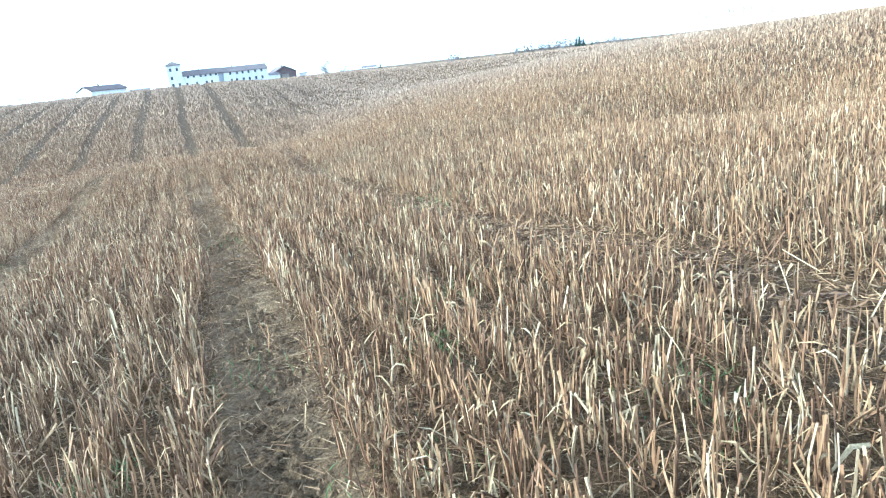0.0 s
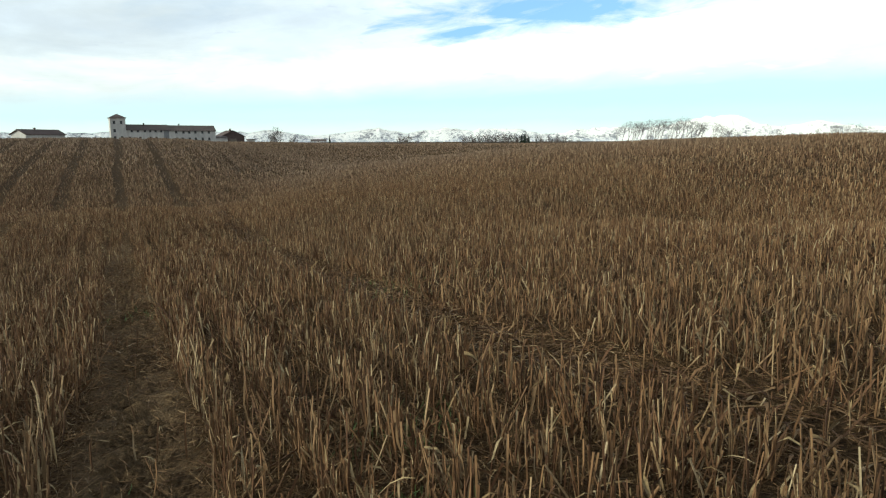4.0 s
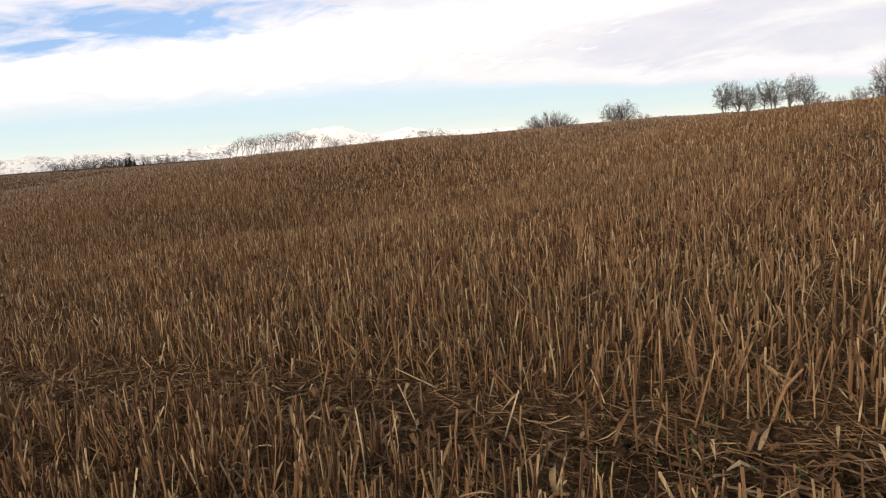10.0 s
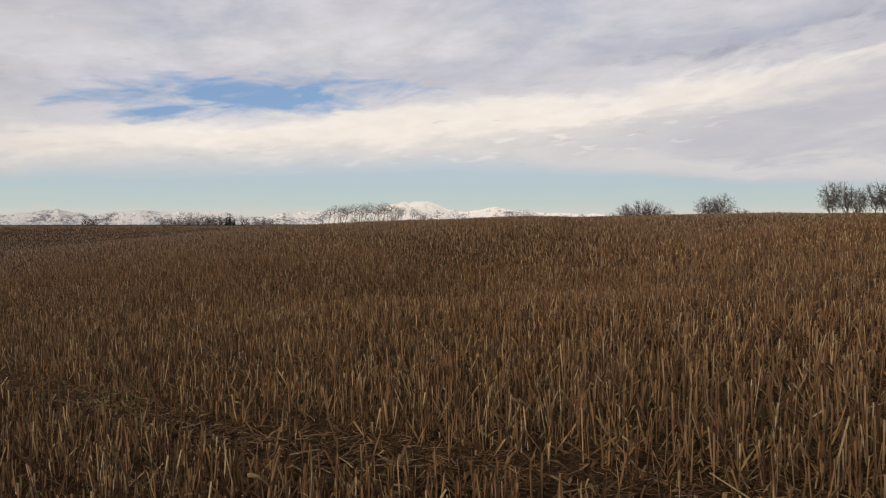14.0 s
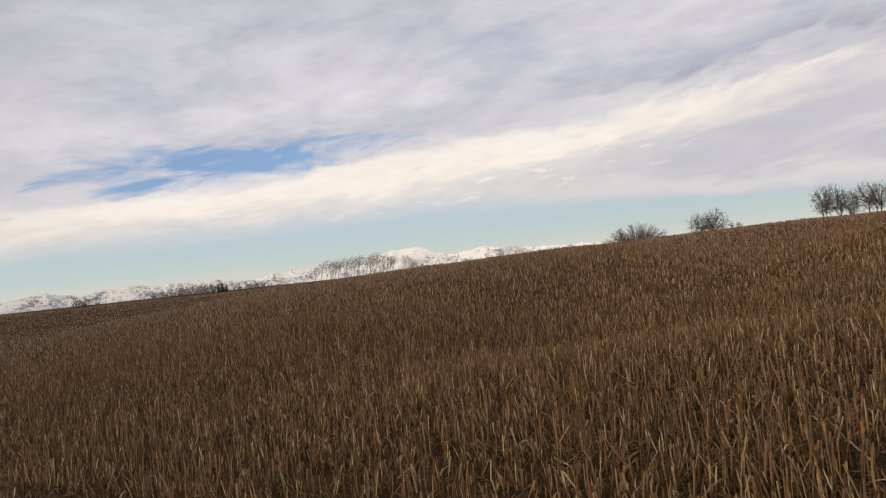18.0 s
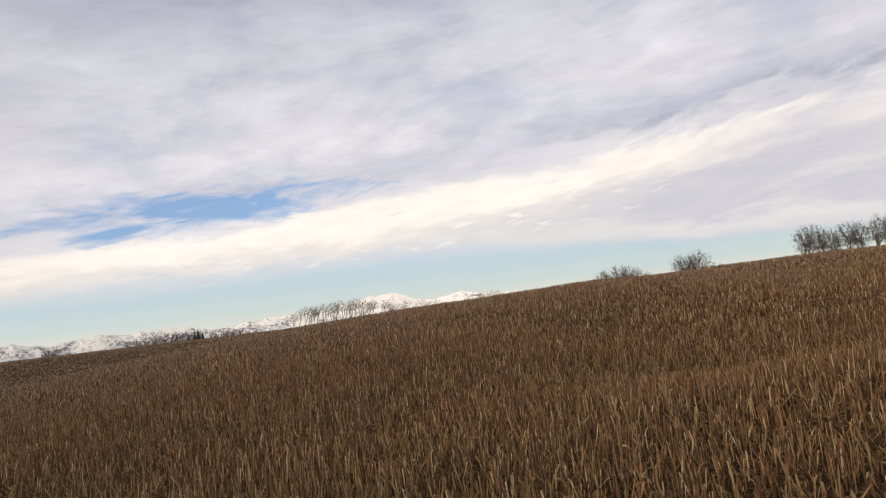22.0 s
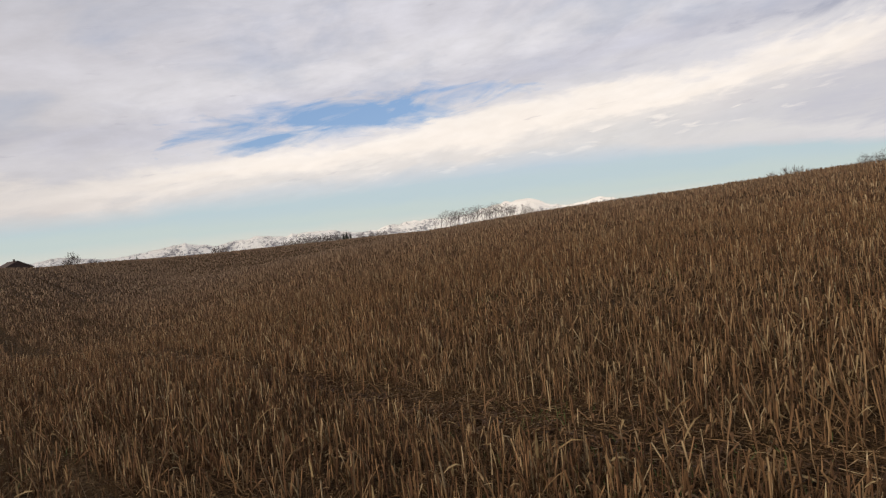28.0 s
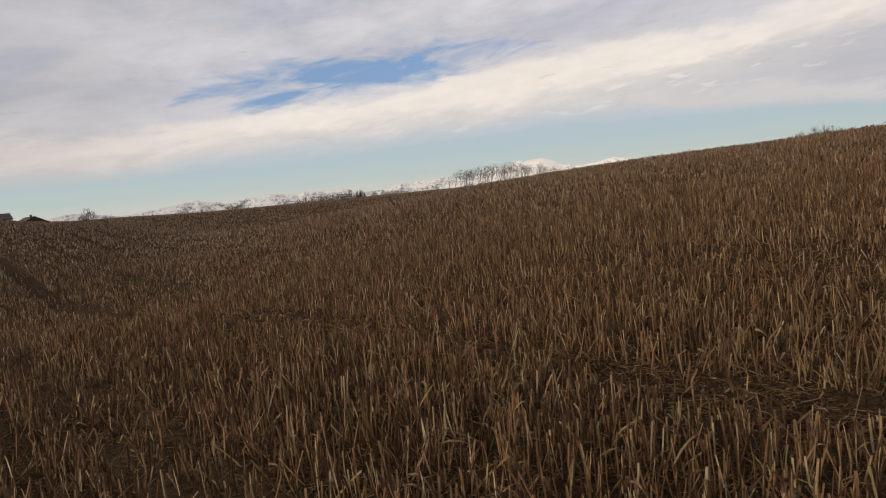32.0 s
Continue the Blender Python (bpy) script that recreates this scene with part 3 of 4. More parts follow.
# ---- stubble ----
def sampled(seed, density, low, high, behind=False, arc=(-76, 70)):
    """Places of stalks whose distance from the walk lies between low and high, set in drilled rows along the lanes."""
    rng = np.random.default_rng(seed)
    reach = high + 2
    c0, c1, w0, w1 = -reach, reach, -reach, reach + 17
    n = int(density * (c1 - c0) * (w1 - w0))
    c, w = rng.uniform(c0, c1, n), rng.uniform(w0, w1, n)
    pitch = 0.409
    tuft = np.round(w / 0.13 + np.round(c / pitch) * 0.37)
    w = np.where(rng.random(n) < 0.7, (tuft - np.round(c / pitch) * 0.37) * 0.13 + rng.normal(0, 0.026, n), w)
    c = np.round(c / pitch) * pitch + rng.normal(0, 0.085 if high < 10 else 0.115, n) + 0.025 * np.sin(w * 0.7 + np.round(c / pitch)) + 0.07 + 0.0354 * w + 0.106 * np.sin(w * 0.21)
    x, y = (c - w) / 1.4142, (c + w) / 1.4142
    # distance from the walked line
    along = np.clip(w, 0, 16.5)
    d = np.hypot(c - (-0.3), w - along) * (1 + rng.normal(0, 0.1, n))
    az = np.degrees(np.arctan2(x, y))
    ahead = ((az > arc[0]) & (az < arc[1]) & (y > -4)) | ((d < 5) & (c > -4) & (w > -3))
    keep = (d >= low) & (d < high) & (~ahead if behind else ahead)
    off, k = lane_place(x, y)
    bare = np.abs(off) < lane_width(x, y, k)
    keep &= ~(bare & (rng.random(n) < np.where(k == 0, 0.985 - 0.55 * smooth01(((y - x) / 1.414 - 14.5) / 2.5) * smooth01((27 - (y - x) / 1.414) / 4), np.where(k == 1, 0.94, 0.96 - 0.12 * smooth01(((y - x) / 1.414 - 30) / 10)))))
    thin = np.sin(x * 0.61 + 1.3 * np.sin(y * 0.37)) * np.sin(y * 0.53 + 1.7 * np.sin(x * 0.29 + 1))
    keep &= rng.random(n) > np.clip(thin * 0.7 - 0.25, 0, 0.45)
    x, y = x[keep], y[keep]
    return rng, x, y, thin[keep], np.abs(off[keep]) - 0.25


def spikes(base, tip, r, phase):
    """Thin pointed stems with three faces each."""
    way = tip - base
    way = way / np.maximum(np.linalg.norm(way, axis=1, keepdims=True), 1e-6)
    ref = np.where(np.abs(way[:, 2:3]) > 0.8, np.array([[1.0, 0, 0]]), np.array([[0, 0, 1.0]]))
    a = np.cross(way, ref)
    a /= np.linalg.norm(a, axis=1, keepdims=True)
    b = np.cross(way, a)
    rows = [base + np.asarray(r)[:, None] * (np.cos(phase + k * 2.094)[:, None] * a + np.sin(phase + k * 2.094)[:, None] * b) for k in range(3)]
    first = (np.arange(len(base)) * 4)[:, None]
    return np.stack(rows + [tip], 1).reshape(-1, 3), [np.concatenate([first + np.array([[k, (k + 1) % 3, 3]]) for k in range(3)])]


def strips(base, tip, r, phase):
    """Blunt cut stems for the middle and far field, each a narrow blade."""
    side = np.stack([np.cos(phase), np.sin(phase), np.zeros(len(base))], 1) * np.asarray(r)[:, None]
    first = (np.arange(len(base)) * 4)[:, None]
    return np.stack([base - side, base + side, tip + side * 0.8, tip - side * 0.8], 1).reshape(-1, 3), [first + np.array([[0, 1, 2, 3]])]


def stand(seed, density, low, high, sides, r0, r1, rise, two=False, behind=False, arc=(-76, 70)):
    rng, x, y, thin, rim = sampled(seed, density, low, high, behind, arc)
    n = len(x)
    h = rise * (1 - 0.18 * thin + 0.13 * lumps(x, y, 0.55, 5)) * np.where(rng.random(n) < 0.3, rng.uniform(0.2, 0.85, n), np.clip(rng.normal(1.0, 0.16, n), 0.5, 1.45)) * (0.82 + 0.18 * smooth01(rim / 0.3))
    tilt = np.abs(rng.normal(0, 0.23 if sides else 0.27, n))
    fallen = rng.random(n) < 0.16
    tilt = np.where(fallen, rng.uniform(0.5, 1.2, n), tilt)
    turn = rng.uniform(0, 2 * np.pi, n)
    base = np.stack([x, y, land(x, y) - 0.02], 1)
    tip = base + np.stack([np.sin(tilt) * np.cos(turn), np.sin(tilt) * np.sin(turn), np.cos(tilt)], 1) * h[:, None]
    ra = rng.uniform(r0, r1, n)
    rb = ra * rng.uniform(0.7, 1.1, n)
    if sides == 0:
        return strips(base, tip, ra * 1.1, rng.uniform(0, 6.28, n)), (base, tip, rng)
    bend = np.stack([rng.normal(0, 0.025, n), rng.normal(0, 0.025, n), np.zeros(n)], 1) * h[:, None] if two else None
    return tubes(base, tip, ra, rb, sides, bend, two, rng.uniform(0, 6.28, n)), (base, tip, rng)


def blades(base, tip, rng, share, long, wide, upright=False, folded=True):
    """Dry leaves that hang from stalks, or stand up beside them: bent ribbons with a fold along the middle."""
    pick = rng.random(len(base)) < share
    base, tip = base[pick], tip[pick]
    n = len(base)
    s = rng.uniform(0.15, 0.95, n)[:, None]
    start = base + (tip - base) * s
    turn = rng.uniform(0, 2 * np.pi, n)
    out = np.stack([np.cos(turn), np.sin(turn), np.zeros(n)], 1)
    across = np.stack([-np.sin(turn), np.cos(turn), np.zeros(n)], 1)
    length, width = rng.uniform(*long, n)[:, None], rng.uniform(*wide, n)[:, None]
    lift, drop = rng.uniform(-0.5, 1.3, n)[:, None], rng.uniform(0.2, 1.8, n)[:, None]
    if upright:
        lift, drop = lift * 0.5 + 1.2, drop * 0.5
        out = out * 0.22
    rows = []
    for u, w in ((0, 0.8), (0.33, 1.0), (0.68, 0.9), (1.0, 0.6)) if upright else ((0, 0.45), (0.33, 1.0), (0.68, 0.85), (1.0, 0.12)):
        mid = start + out * length * (u * 0.75) + np.array([[0, 0, 1.0]]) * length * (lift * u - drop * u * u)
        fold = np.array([[0, 0, 1.0]]) * width * 0.25 * w
        twist = across * np.cos(u * 1.2) + np.array([[0, 0, 1.0]]) * np.sin(u * 1.2) * 0.6
        rows += [mid - twist * width * w / 2 + fold, mid, mid + twist * width * w / 2 + fold]
    if not folded:
        rows = [r for n3, r in enumerate(rows) if n3 % 3 != 1 and n3 // 3 != 2]
    verts = np.stack(rows, 1)
    ground_z = land(verts[..., 0], verts[..., 1]) + 0.004
    verts[..., 2] = np.maximum(verts[..., 2], ground_z)
    if not folded:
        first = (np.arange(n) * 6)[:, None]
        return verts.reshape(-1, 3), [np.concatenate([first + np.array([[2 * r, 2 * r + 1, 2 * r + 3, 2 * r + 2]]) for r in range(2)])]
    first = (np.arange(n) * 12)[:, None]
    quads = np.concatenate([first + np.array([[3 * r + s, 3 * r + s + 1, 3 * r + s + 4, 3 * r + s + 3]]) for r in range(3) for s in range(2)])
    return verts.reshape(-1, 3), [quads]


def litter(seed, density, reach, lane_only=False):
    """Short pieces of straw that lie on the soil, thickest along the lanes."""
    rng = np.random.default_rng(seed)
    n = int(density * (2 * reach) * (2 * reach + 17))
    c, w = rng.uniform(-reach, reach, n), rng.uniform(-reach, reach + 17, n)
    x, y = (c - w) / 1.4142, (c + w) / 1.4142
    off, k = lane_place(x, y)
    strip = np.abs(off) < lane_width(x, y, k) + 0.15
    keep = np.where(strip, rng.random(n) < np.where(k == 0, 0.8, 1.0), rng.random(n) < 0.35) & (np.hypot(c, w - np.clip(w, 0, 16.5)) < reach)
    keep &= (x + y > -7)
    x, y = x[keep], y[keep]
    n = len(x)
    turn = np.where(rng.random(n) < 0.4, 2.356 + rng.normal(0, 0.5, n), rng.uniform(0, 6.28, n))
    length = rng.uniform(0.03, 0.15, n) * np.where(rng.random(n) < 0.1, 1.8, 1)
    base = np.stack([x, y, land(x, y) - 0.02 + rng.uniform(0.006, 0.03, n)], 1)
    tip = base + np.stack([np.cos(turn), np.sin(turn), rng.normal(0.06, 0.12, n)], 1) * length[:, None]
    tip[:, 2] = np.maximum(tip[:, 2], land(tip[:, 0], tip[:, 1]) - 0.01)
    r = rng.uniform(0.0012, 0.0038, n)
    return spikes(base, tip, r * 1.2, rng.uniform(0, 6, n))


def crumbs(seed, density, reach):
    """Tiny shreds of leaf and straw that cover the soil beside the walk."""
    rng = np.random.default_rng(seed)
    n = int(density * 2 * reach * (2 * reach + 17))
    c, w = rng.uniform(-reach, reach, n), rng.uniform(-reach, reach + 17, n)
    off, k = lane_place((c - w) / 1.4142, (c + w) / 1.4142)
    clump = np.sin(c * 7.3 + 2 * np.sin(w * 3.1)) * np.sin(w * 5.7 + 1.5 * np.sin(c * 4.3))
    keep = rng.random(n) < 0.55 + 0.4 * clump
    c, w = c[keep], w[keep]
    x, y, n = (c - w) / 1.4142, (c + w) / 1.4142, len(c)
    off, k = lane_place(x, y)
    rut = 0.045 * np.exp(-((off / 0.26) ** 2)) * (lane_width(x, y, k) > 0.2)
    turn, length = rng.uniform(0, 6.28, n), rng.uniform(0.008, 0.055, n)
    base = np.stack([x, y, land(x, y) - rut + rng.uniform(-0.004, 0.012, n)], 1)
    tip = base + np.stack([np.cos(turn), np.sin(turn), rng.normal(0.12, 0.25, n)], 1) * length[:, None]
    return spikes(base, tip, rng.uniform(0.0012, 0.004, n), rng.uniform(0, 6, n))


def thatch(seed, density, low, high):
    """Fine tangled stems and leaf shreds between the stalks, lying and half standing."""
    rng, x, y, thin, rim = sampled(seed, density, low, high)
    n = len(x)
    x, y = x + rng.normal(0, 0.12, n), y + rng.normal(0, 0.12, n)
    turn, tilt = rng.uniform(0, 6.28, n), np.clip(rng.normal(1.15, 0.3, n), 0.2, 1.55)
    length = rng.uniform(0.05, 0.2, n)
    base = np.stack([x, y, land(x, y) - 0.01 + np.abs(rng.normal(0, 0.025, n))], 1)
    tip = base + np.stack([np.sin(tilt) * np.cos(turn), np.sin(tilt) * np.sin(turn), np.cos(tilt)], 1) * length[:, None]
    r = rng.uniform(0.0008, 0.0028, n) * (1 if high < 8 else 2.2 if high < 20 else 5.0 if high < 40 else 9.0)
    return spikes(base, tip, r * 1.15, rng.uniform(0, 6, n))


def mat(seed, count):
    """Long flattened straw and leaves that lie criss-cross along the faint lane and in a few trampled spots."""
    rng = np.random.default_rng(seed)
    w = rng.uniform(-3, 26, count)
    s = 0.1 + LANE_GAP * (1 + upper_bend(w)) + 0.05 * w + 0.15 * np.sin(w * 0.21) + rng.normal(0, 0.32, count)
    x, y = (s - 1.414 * w) / 2, (s + 1.414 * w) / 2
    spot = rng.random(count) < 0.25
    cx, cy = rng.uniform(-16, 4, 40), rng.uniform(4, 20, 40)
    pick = rng.integers(0, 40, count)
    x, y = np.where(spot, cx[pick] + rng.normal(0, 0.3, count), x), np.where(spot, cy[pick] + rng.normal(0, 0.2, count), y)
    turn = rng.uniform(0, 6.28, count)
    length = rng.uniform(0.05, 0.26, count)
    base = np.stack([x, y, land(x, y) + rng.uniform(-0.03, 0.03, count)], 1)
    tip = base + np.stack([np.cos(turn), np.sin(turn), rng.normal(0.05, 0.13, count)], 1) * length[:, None]
    tip[:, 2] = np.maximum(tip[:, 2], land(tip[:, 0], tip[:, 1]) - 0.01)
    r = rng.uniform(0.0012, 0.0040, count)
    half = count // 2
    low = tubes(base[:half], tip[:half], r[:half], r[:half] * 0.7, 3, rng.normal(0, 0.012, (half, 3)), False)
    return joined(low, spikes(base[half:], tip[half:], r[half:], rng.uniform(0, 6, count - half)), blades(base, tip, rng, 0.6, (0.08, 0.26), (0.008, 0.028), False, False))


def swaths(seed):
    """Pale straw lying flat in ragged bands across the hollow below the far slope."""
    rng, bases, tips = np.random.default_rng(seed), [], []
    for along, lateral, half, wide in ((21, -9, 3.5, 0.5), (24, -6, 3.0, 0.5), (26, -13, 4.0, 0.6), (28, -8, 4.5, 0.6), (31, -4, 3.0, 0.5), (32, -11, 5.0, 0.7), (35, -15, 5.0, 0.7), (34, -7, 3.0, 0.5), (30, -18, 5.0, 0.7), (36, -2, 2.5, 0.4)):
        n = int(half * 230)
        v, u = lateral + rng.uniform(-half, half, n), along + rng.normal(0, wide, n) + 0.5 * np.sin(rng.uniform(-half, half, n))
        x, y = (v - u) / 1.414, (v + u) / 1.414
        turn, length = rng.uniform(0, 6.28, n), rng.uniform(0.15, 0.45, n)
        base = np.stack([x, y, land(x, y) + rng.uniform(0.02, 0.16, n)], 1)
        bases.append(base)
        tips.append(base + np.stack([np.cos(turn), np.sin(turn), rng.normal(0, 0.12, n)], 1) * length[:, None])
    base = np.concatenate(bases)
    return spikes(base, np.concatenate(tips), rng.uniform(0.008, 0.016, len(base)), rng.uniform(0, 6, len(base)))


def clods(seed, count):
    """Crumbs and lumps of soil along the wheel lanes."""
    rng = np.random.default_rng(seed)
    k = rng.choice([-1, 0, 0, 0, 0, 0, 1], count)
    w = rng.uniform(-2, 26, count)
    s = 0.1 + k * LANE_GAP + np.where(k == 1, LANE_GAP * upper_bend(w), 0) + 0.05 * w + 0.15 * np.sin(w * 0.21) + rng.normal(0, 0.27, count)
    x, y = (s - 1.414 * w) / 2, (s + 1.414 * w) / 2
    size = np.abs(rng.normal(0, 0.012, count)) * np.where(rng.random(count) < 0.16, 2.7, 1) + 0.004
    shape = np.array([(1, 0, 0), (0.3, 0.95, 0.05), (-0.8, 0.6, -0.05), (-0.8, -0.6, 0.05), (0.3, -0.95, 0), (0.1, 0.05, 0.75), (0, 0, -0.5)])
    v = shape[None] * (1 + rng.normal(0, 0.22, (count, 7, 3)))
    a = rng.uniform(0, 6.28, count)
    turned = np.stack([v[..., 0] * np.cos(a)[:, None] - v[..., 1] * np.sin(a)[:, None], v[..., 0] * np.sin(a)[:, None] + v[..., 1] * np.cos(a)[:, None], v[..., 2] * 0.8], -1)
    verts = turned * size[:, None, None] + np.stack([x, y, land(x, y) - 0.035], 1)[:, None]
    first = (np.arange(count) * 7)[:, None]
    tris = [first + np.array([[i, (i + 1) % 5, 5]]) for i in range(5)] + [first + np.array([[(i + 1) % 5, i, 6]]) for i in range(5)]
    return verts.reshape(-1, 3), [np.concatenate(tris)]


def weeds(seed, patches):
    """Small tufts of green grass between the stalks."""
    rng = np.random.default_rng(seed)
    bases = []
    for x, y, spread, count in patches:
        bases.append(np.stack([rng.normal(x, spread, count), rng.normal(y, spread, count)], 1))
    xy = np.concatenate(bases)
    n = len(xy)
    base = np.column_stack([xy, land(xy[:, 0], xy[:, 1]) - 0.02])
    turn, tilt, h = rng.uniform(0, 6.28, n), np.abs(rng.normal(0.5, 0.3, n)), rng.uniform(0.03, 0.11, n)
    tip = base + np.stack([np.sin(tilt) * np.cos(turn), np.sin(tilt) * np.sin(turn), np.cos(tilt)], 1) * h[:, None]
    return tubes(base, tip, np.full(n, 0.0035), np.full(n, 0.0008), 3, rng.normal(0, 0.008, (n, 3)), False)


def make_stubble():
    near, (base, tip, rng) = stand(11, 300, 0.0, 3.6, 3, 0.0026, 0.0066, 0.232, True)
    next_to, (base1, tip1, rng1) = stand(10, 260, 3.6, 7.0, 3, 0.0028, 0.0068, 0.218)
    close, (base2, tip2, rng2) = stand(12, 185, 7.0, 17.0, 3, 0.0030, 0.0068, 0.205)
    middle, (base3, tip3, rng3) = stand(13, 95, 17.0, 36.0, 0, 0.009, 0.015, 0.185)
    far, _ = stand(14, 24, 36.0, 80.0, 0, 0.022, 0.036, 0.18)
    rim, _ = stand(15, 8, 80.0, 118.0, 0, 0.036, 0.056, 0.17, arc=(-76, -4))
    edge, _ = stand(20, 3.6, 80.0, 135.0, 0, 0.055, 0.09, 0.19, arc=(-4, 70))
    back, _ = stand(19, 14, 12.0, 34.0, 0, 0.012, 0.02, 0.2, behind=True)
    behind, _ = stand(25, 40, 0.0, 12.0, 0, 0.007, 0.012, 0.19, behind=True)
    sheaths = joined(blades(base, tip, rng, 0.5, (0.04, 0.12), (0.004, 0.010), True, False), blades(base1, tip1, rng1, 0.5, (0.04, 0.12), (0.005, 0.011), True, False), blades(base2, tip2, rng2, 0.15, (0.04, 0.12), (0.007, 0.013), True, False))
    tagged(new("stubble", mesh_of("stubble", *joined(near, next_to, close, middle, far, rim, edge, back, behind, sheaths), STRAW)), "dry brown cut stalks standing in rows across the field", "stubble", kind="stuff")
    hanging = joined(blades(base, tip, rng, 0.36, (0.05, 0.22), (0.005, 0.017)), blades(base, tip, rng, 0.025, (0.07, 0.14), (0.010, 0.020), True), blades(base, tip, rng, 0.02, (0.15, 0.3), (0.014, 0.026)), blades(base1, tip1, rng1, 0.025, (0.12, 0.26), (0.013, 0.024), False, False), blades(base, tip, rng, 0.2, (0.03, 0.09), (0.005, 0.012), True), blades(base1, tip1, rng1, 0.4, (0.05, 0.22), (0.006, 0.017), False, False), blades(base2, tip2, rng2, 0.22, (0.06, 0.2), (0.008, 0.02), False, False), blades(base3, tip3, rng3, 0.08, (0.08, 0.22), (0.014, 0.03), False, False))
    tagged(new("dry_leaves", mesh_of("dry_leaves", *hanging, LEAF)), "pale withered leaves hanging from the cut stalks", "dry leaves", kind="stuff")
    tagged(new("straw_litter", mesh_of("straw_litter", *joined(litter(16, 300, 8.0), crumbs(41, 800, 3.2)), OLD_STRAW)), "broken straw scattered on the soil and along the lanes", "straw", kind="stuff")
    tagged(new("thatch", mesh_of("thatch", *joined(thatch(22, 450, 0.0, 6.0), thatch(23, 150, 6.0, 15.0), thatch(24, 50, 15.0, 34.0), thatch(26, 10, 34.0, 62.0)), OLD_STRAW)), "tangled brown leaf shreds and thin stems between the stalks", "straw", kind="stuff")
    tagged(new("flattened_straw", mesh_of("flattened_straw", *joined(mat(31, 5200), swaths(33)), STRAW)), "flattened straw and leaves lying along a faint lane", "straw", kind="stuff")
    tagged(new("leaf_shreds", mesh_of("leaf_shreds", *crumbs(42, 330, 3.4), LEAF)), "pale shreds of dry leaf strewn on the soil", "dry leaves", kind="stuff")
    tagged(new("soil_clods", mesh_of("soil_clods", *clods(17, 34000), SOIL)), "brown crumbs of soil in the wheel lanes", "soil", kind="stuff")
    rng = np.random.default_rng(5)
    spots = [(-1.9, 4.2, 0.16, 90), (-1.6, 3.4, 0.12, 70), (-2.7, 1.9, 0.1, 60), (-0.2, 2.8, 0.2, 60), (-3.6, 8.2, 0.5, 120), (-8.5, 12.0, 0.4, 100)]
    spots = [(x, y, s, 2 * n) for x, y, s, n in spots]
    spots += [(x, y, 0.25, 35) for x, y in zip(rng.uniform(-18, 6, 90), rng.uniform(2, 24, 90))]
    tagged(new("weeds", mesh_of("weeds", *weeds(18, spots), GREEN)), "small green grass tufts between the stalks", "weeds", kind="stuff")


make_stubble()


def broken_stalk(seed):
    """A thick stalk, snapped and leaning, with a torn leaf."""
    rng = np.random.default_rng(seed)
    root = new("broken_stalk")
    lean, length = rng.uniform(0.15, 0.9), rng.uniform(0.28, 0.42)
    mid = np.array([[math.sin(lean) * length * 0.6, 0, math.cos(lean) * length * 0.6]])
    end = mid + np.array([[math.sin(lean + 0.3) * length * 0.4, rng.normal(0, 0.03), math.cos(lean + 0.3) * length * 0.4]])
    a = tubes(np.array([[0, 0, -0.02]]), mid, np.array([0.010]), np.array([0.009]), 7, rng.normal(0, 0.006, (1, 3)))
    b = tubes(mid, end, np.array([0.009]), np.array([0.006]), 7)
    stem = new("stem", mesh_of("stem", *joined(a, b), STRAW, True))
    n = 7
    rows = []
    for k in range(n):
        u = k / (n - 1)
        w = 0.012 * math.sin(math.pi * (0.15 + 0.83 * u)) + 0.002
        p = mid[0] + np.array([-0.10 * u, 0.04 * u * u, 0.13 * u - 0.08 * u * u])
        rows += [p + (0, -w, 0.006), p, p + (0, w, 0.006 + 0.02 * u)]
    quads = np.array([[3 * r + s, 3 * r + s + 1, 3 * r + s + 4, 3 * r + s + 3] for r in range(n - 1) for s in range(2)])
    leaf = new("leaf", mesh_of("leaf", np.array(rows), [quads], LEAF, True))
    stem.parent = leaf.parent = root
    tagged(leaf, "pale torn leaf")
    return tagged(root, "thick pale broken stalk leaning in the stubble", "stalk", "broken stalks in the stubble")


def scatter_broken():
    rng = np.random.default_rng(8)
    firsts = [broken_stalk(s) for s in range(30, 36)]
    placed = 0
    while placed < 80:
        w, c = rng.uniform(0, 22), rng.uniform(0.6, 7.5)
        x, y = (c - w) / 1.4142, (c + w) / 1.4142
        off, k = lane_place(np.array(x), np.array(y))
        if abs(float(off)) < 0.2:
            continue
        m = pose(x, y, float(land(x, y)) - 0.012, 0, 0, rng.uniform(0, 360)) @ Matrix.Scale(rng.uniform(0.6, 0.95), 4)
        if placed < len(firsts):
            firsts[placed].matrix_basis = m
        else:
            ob = firsts[placed % len(firsts)]
            kept = ob.matrix_basis.copy()
            ob.matrix_basis = Matrix.Identity(4)
            copy_thing(ob, m)
            ob.matrix_basis = kept
        placed += 1


scatter_broken()


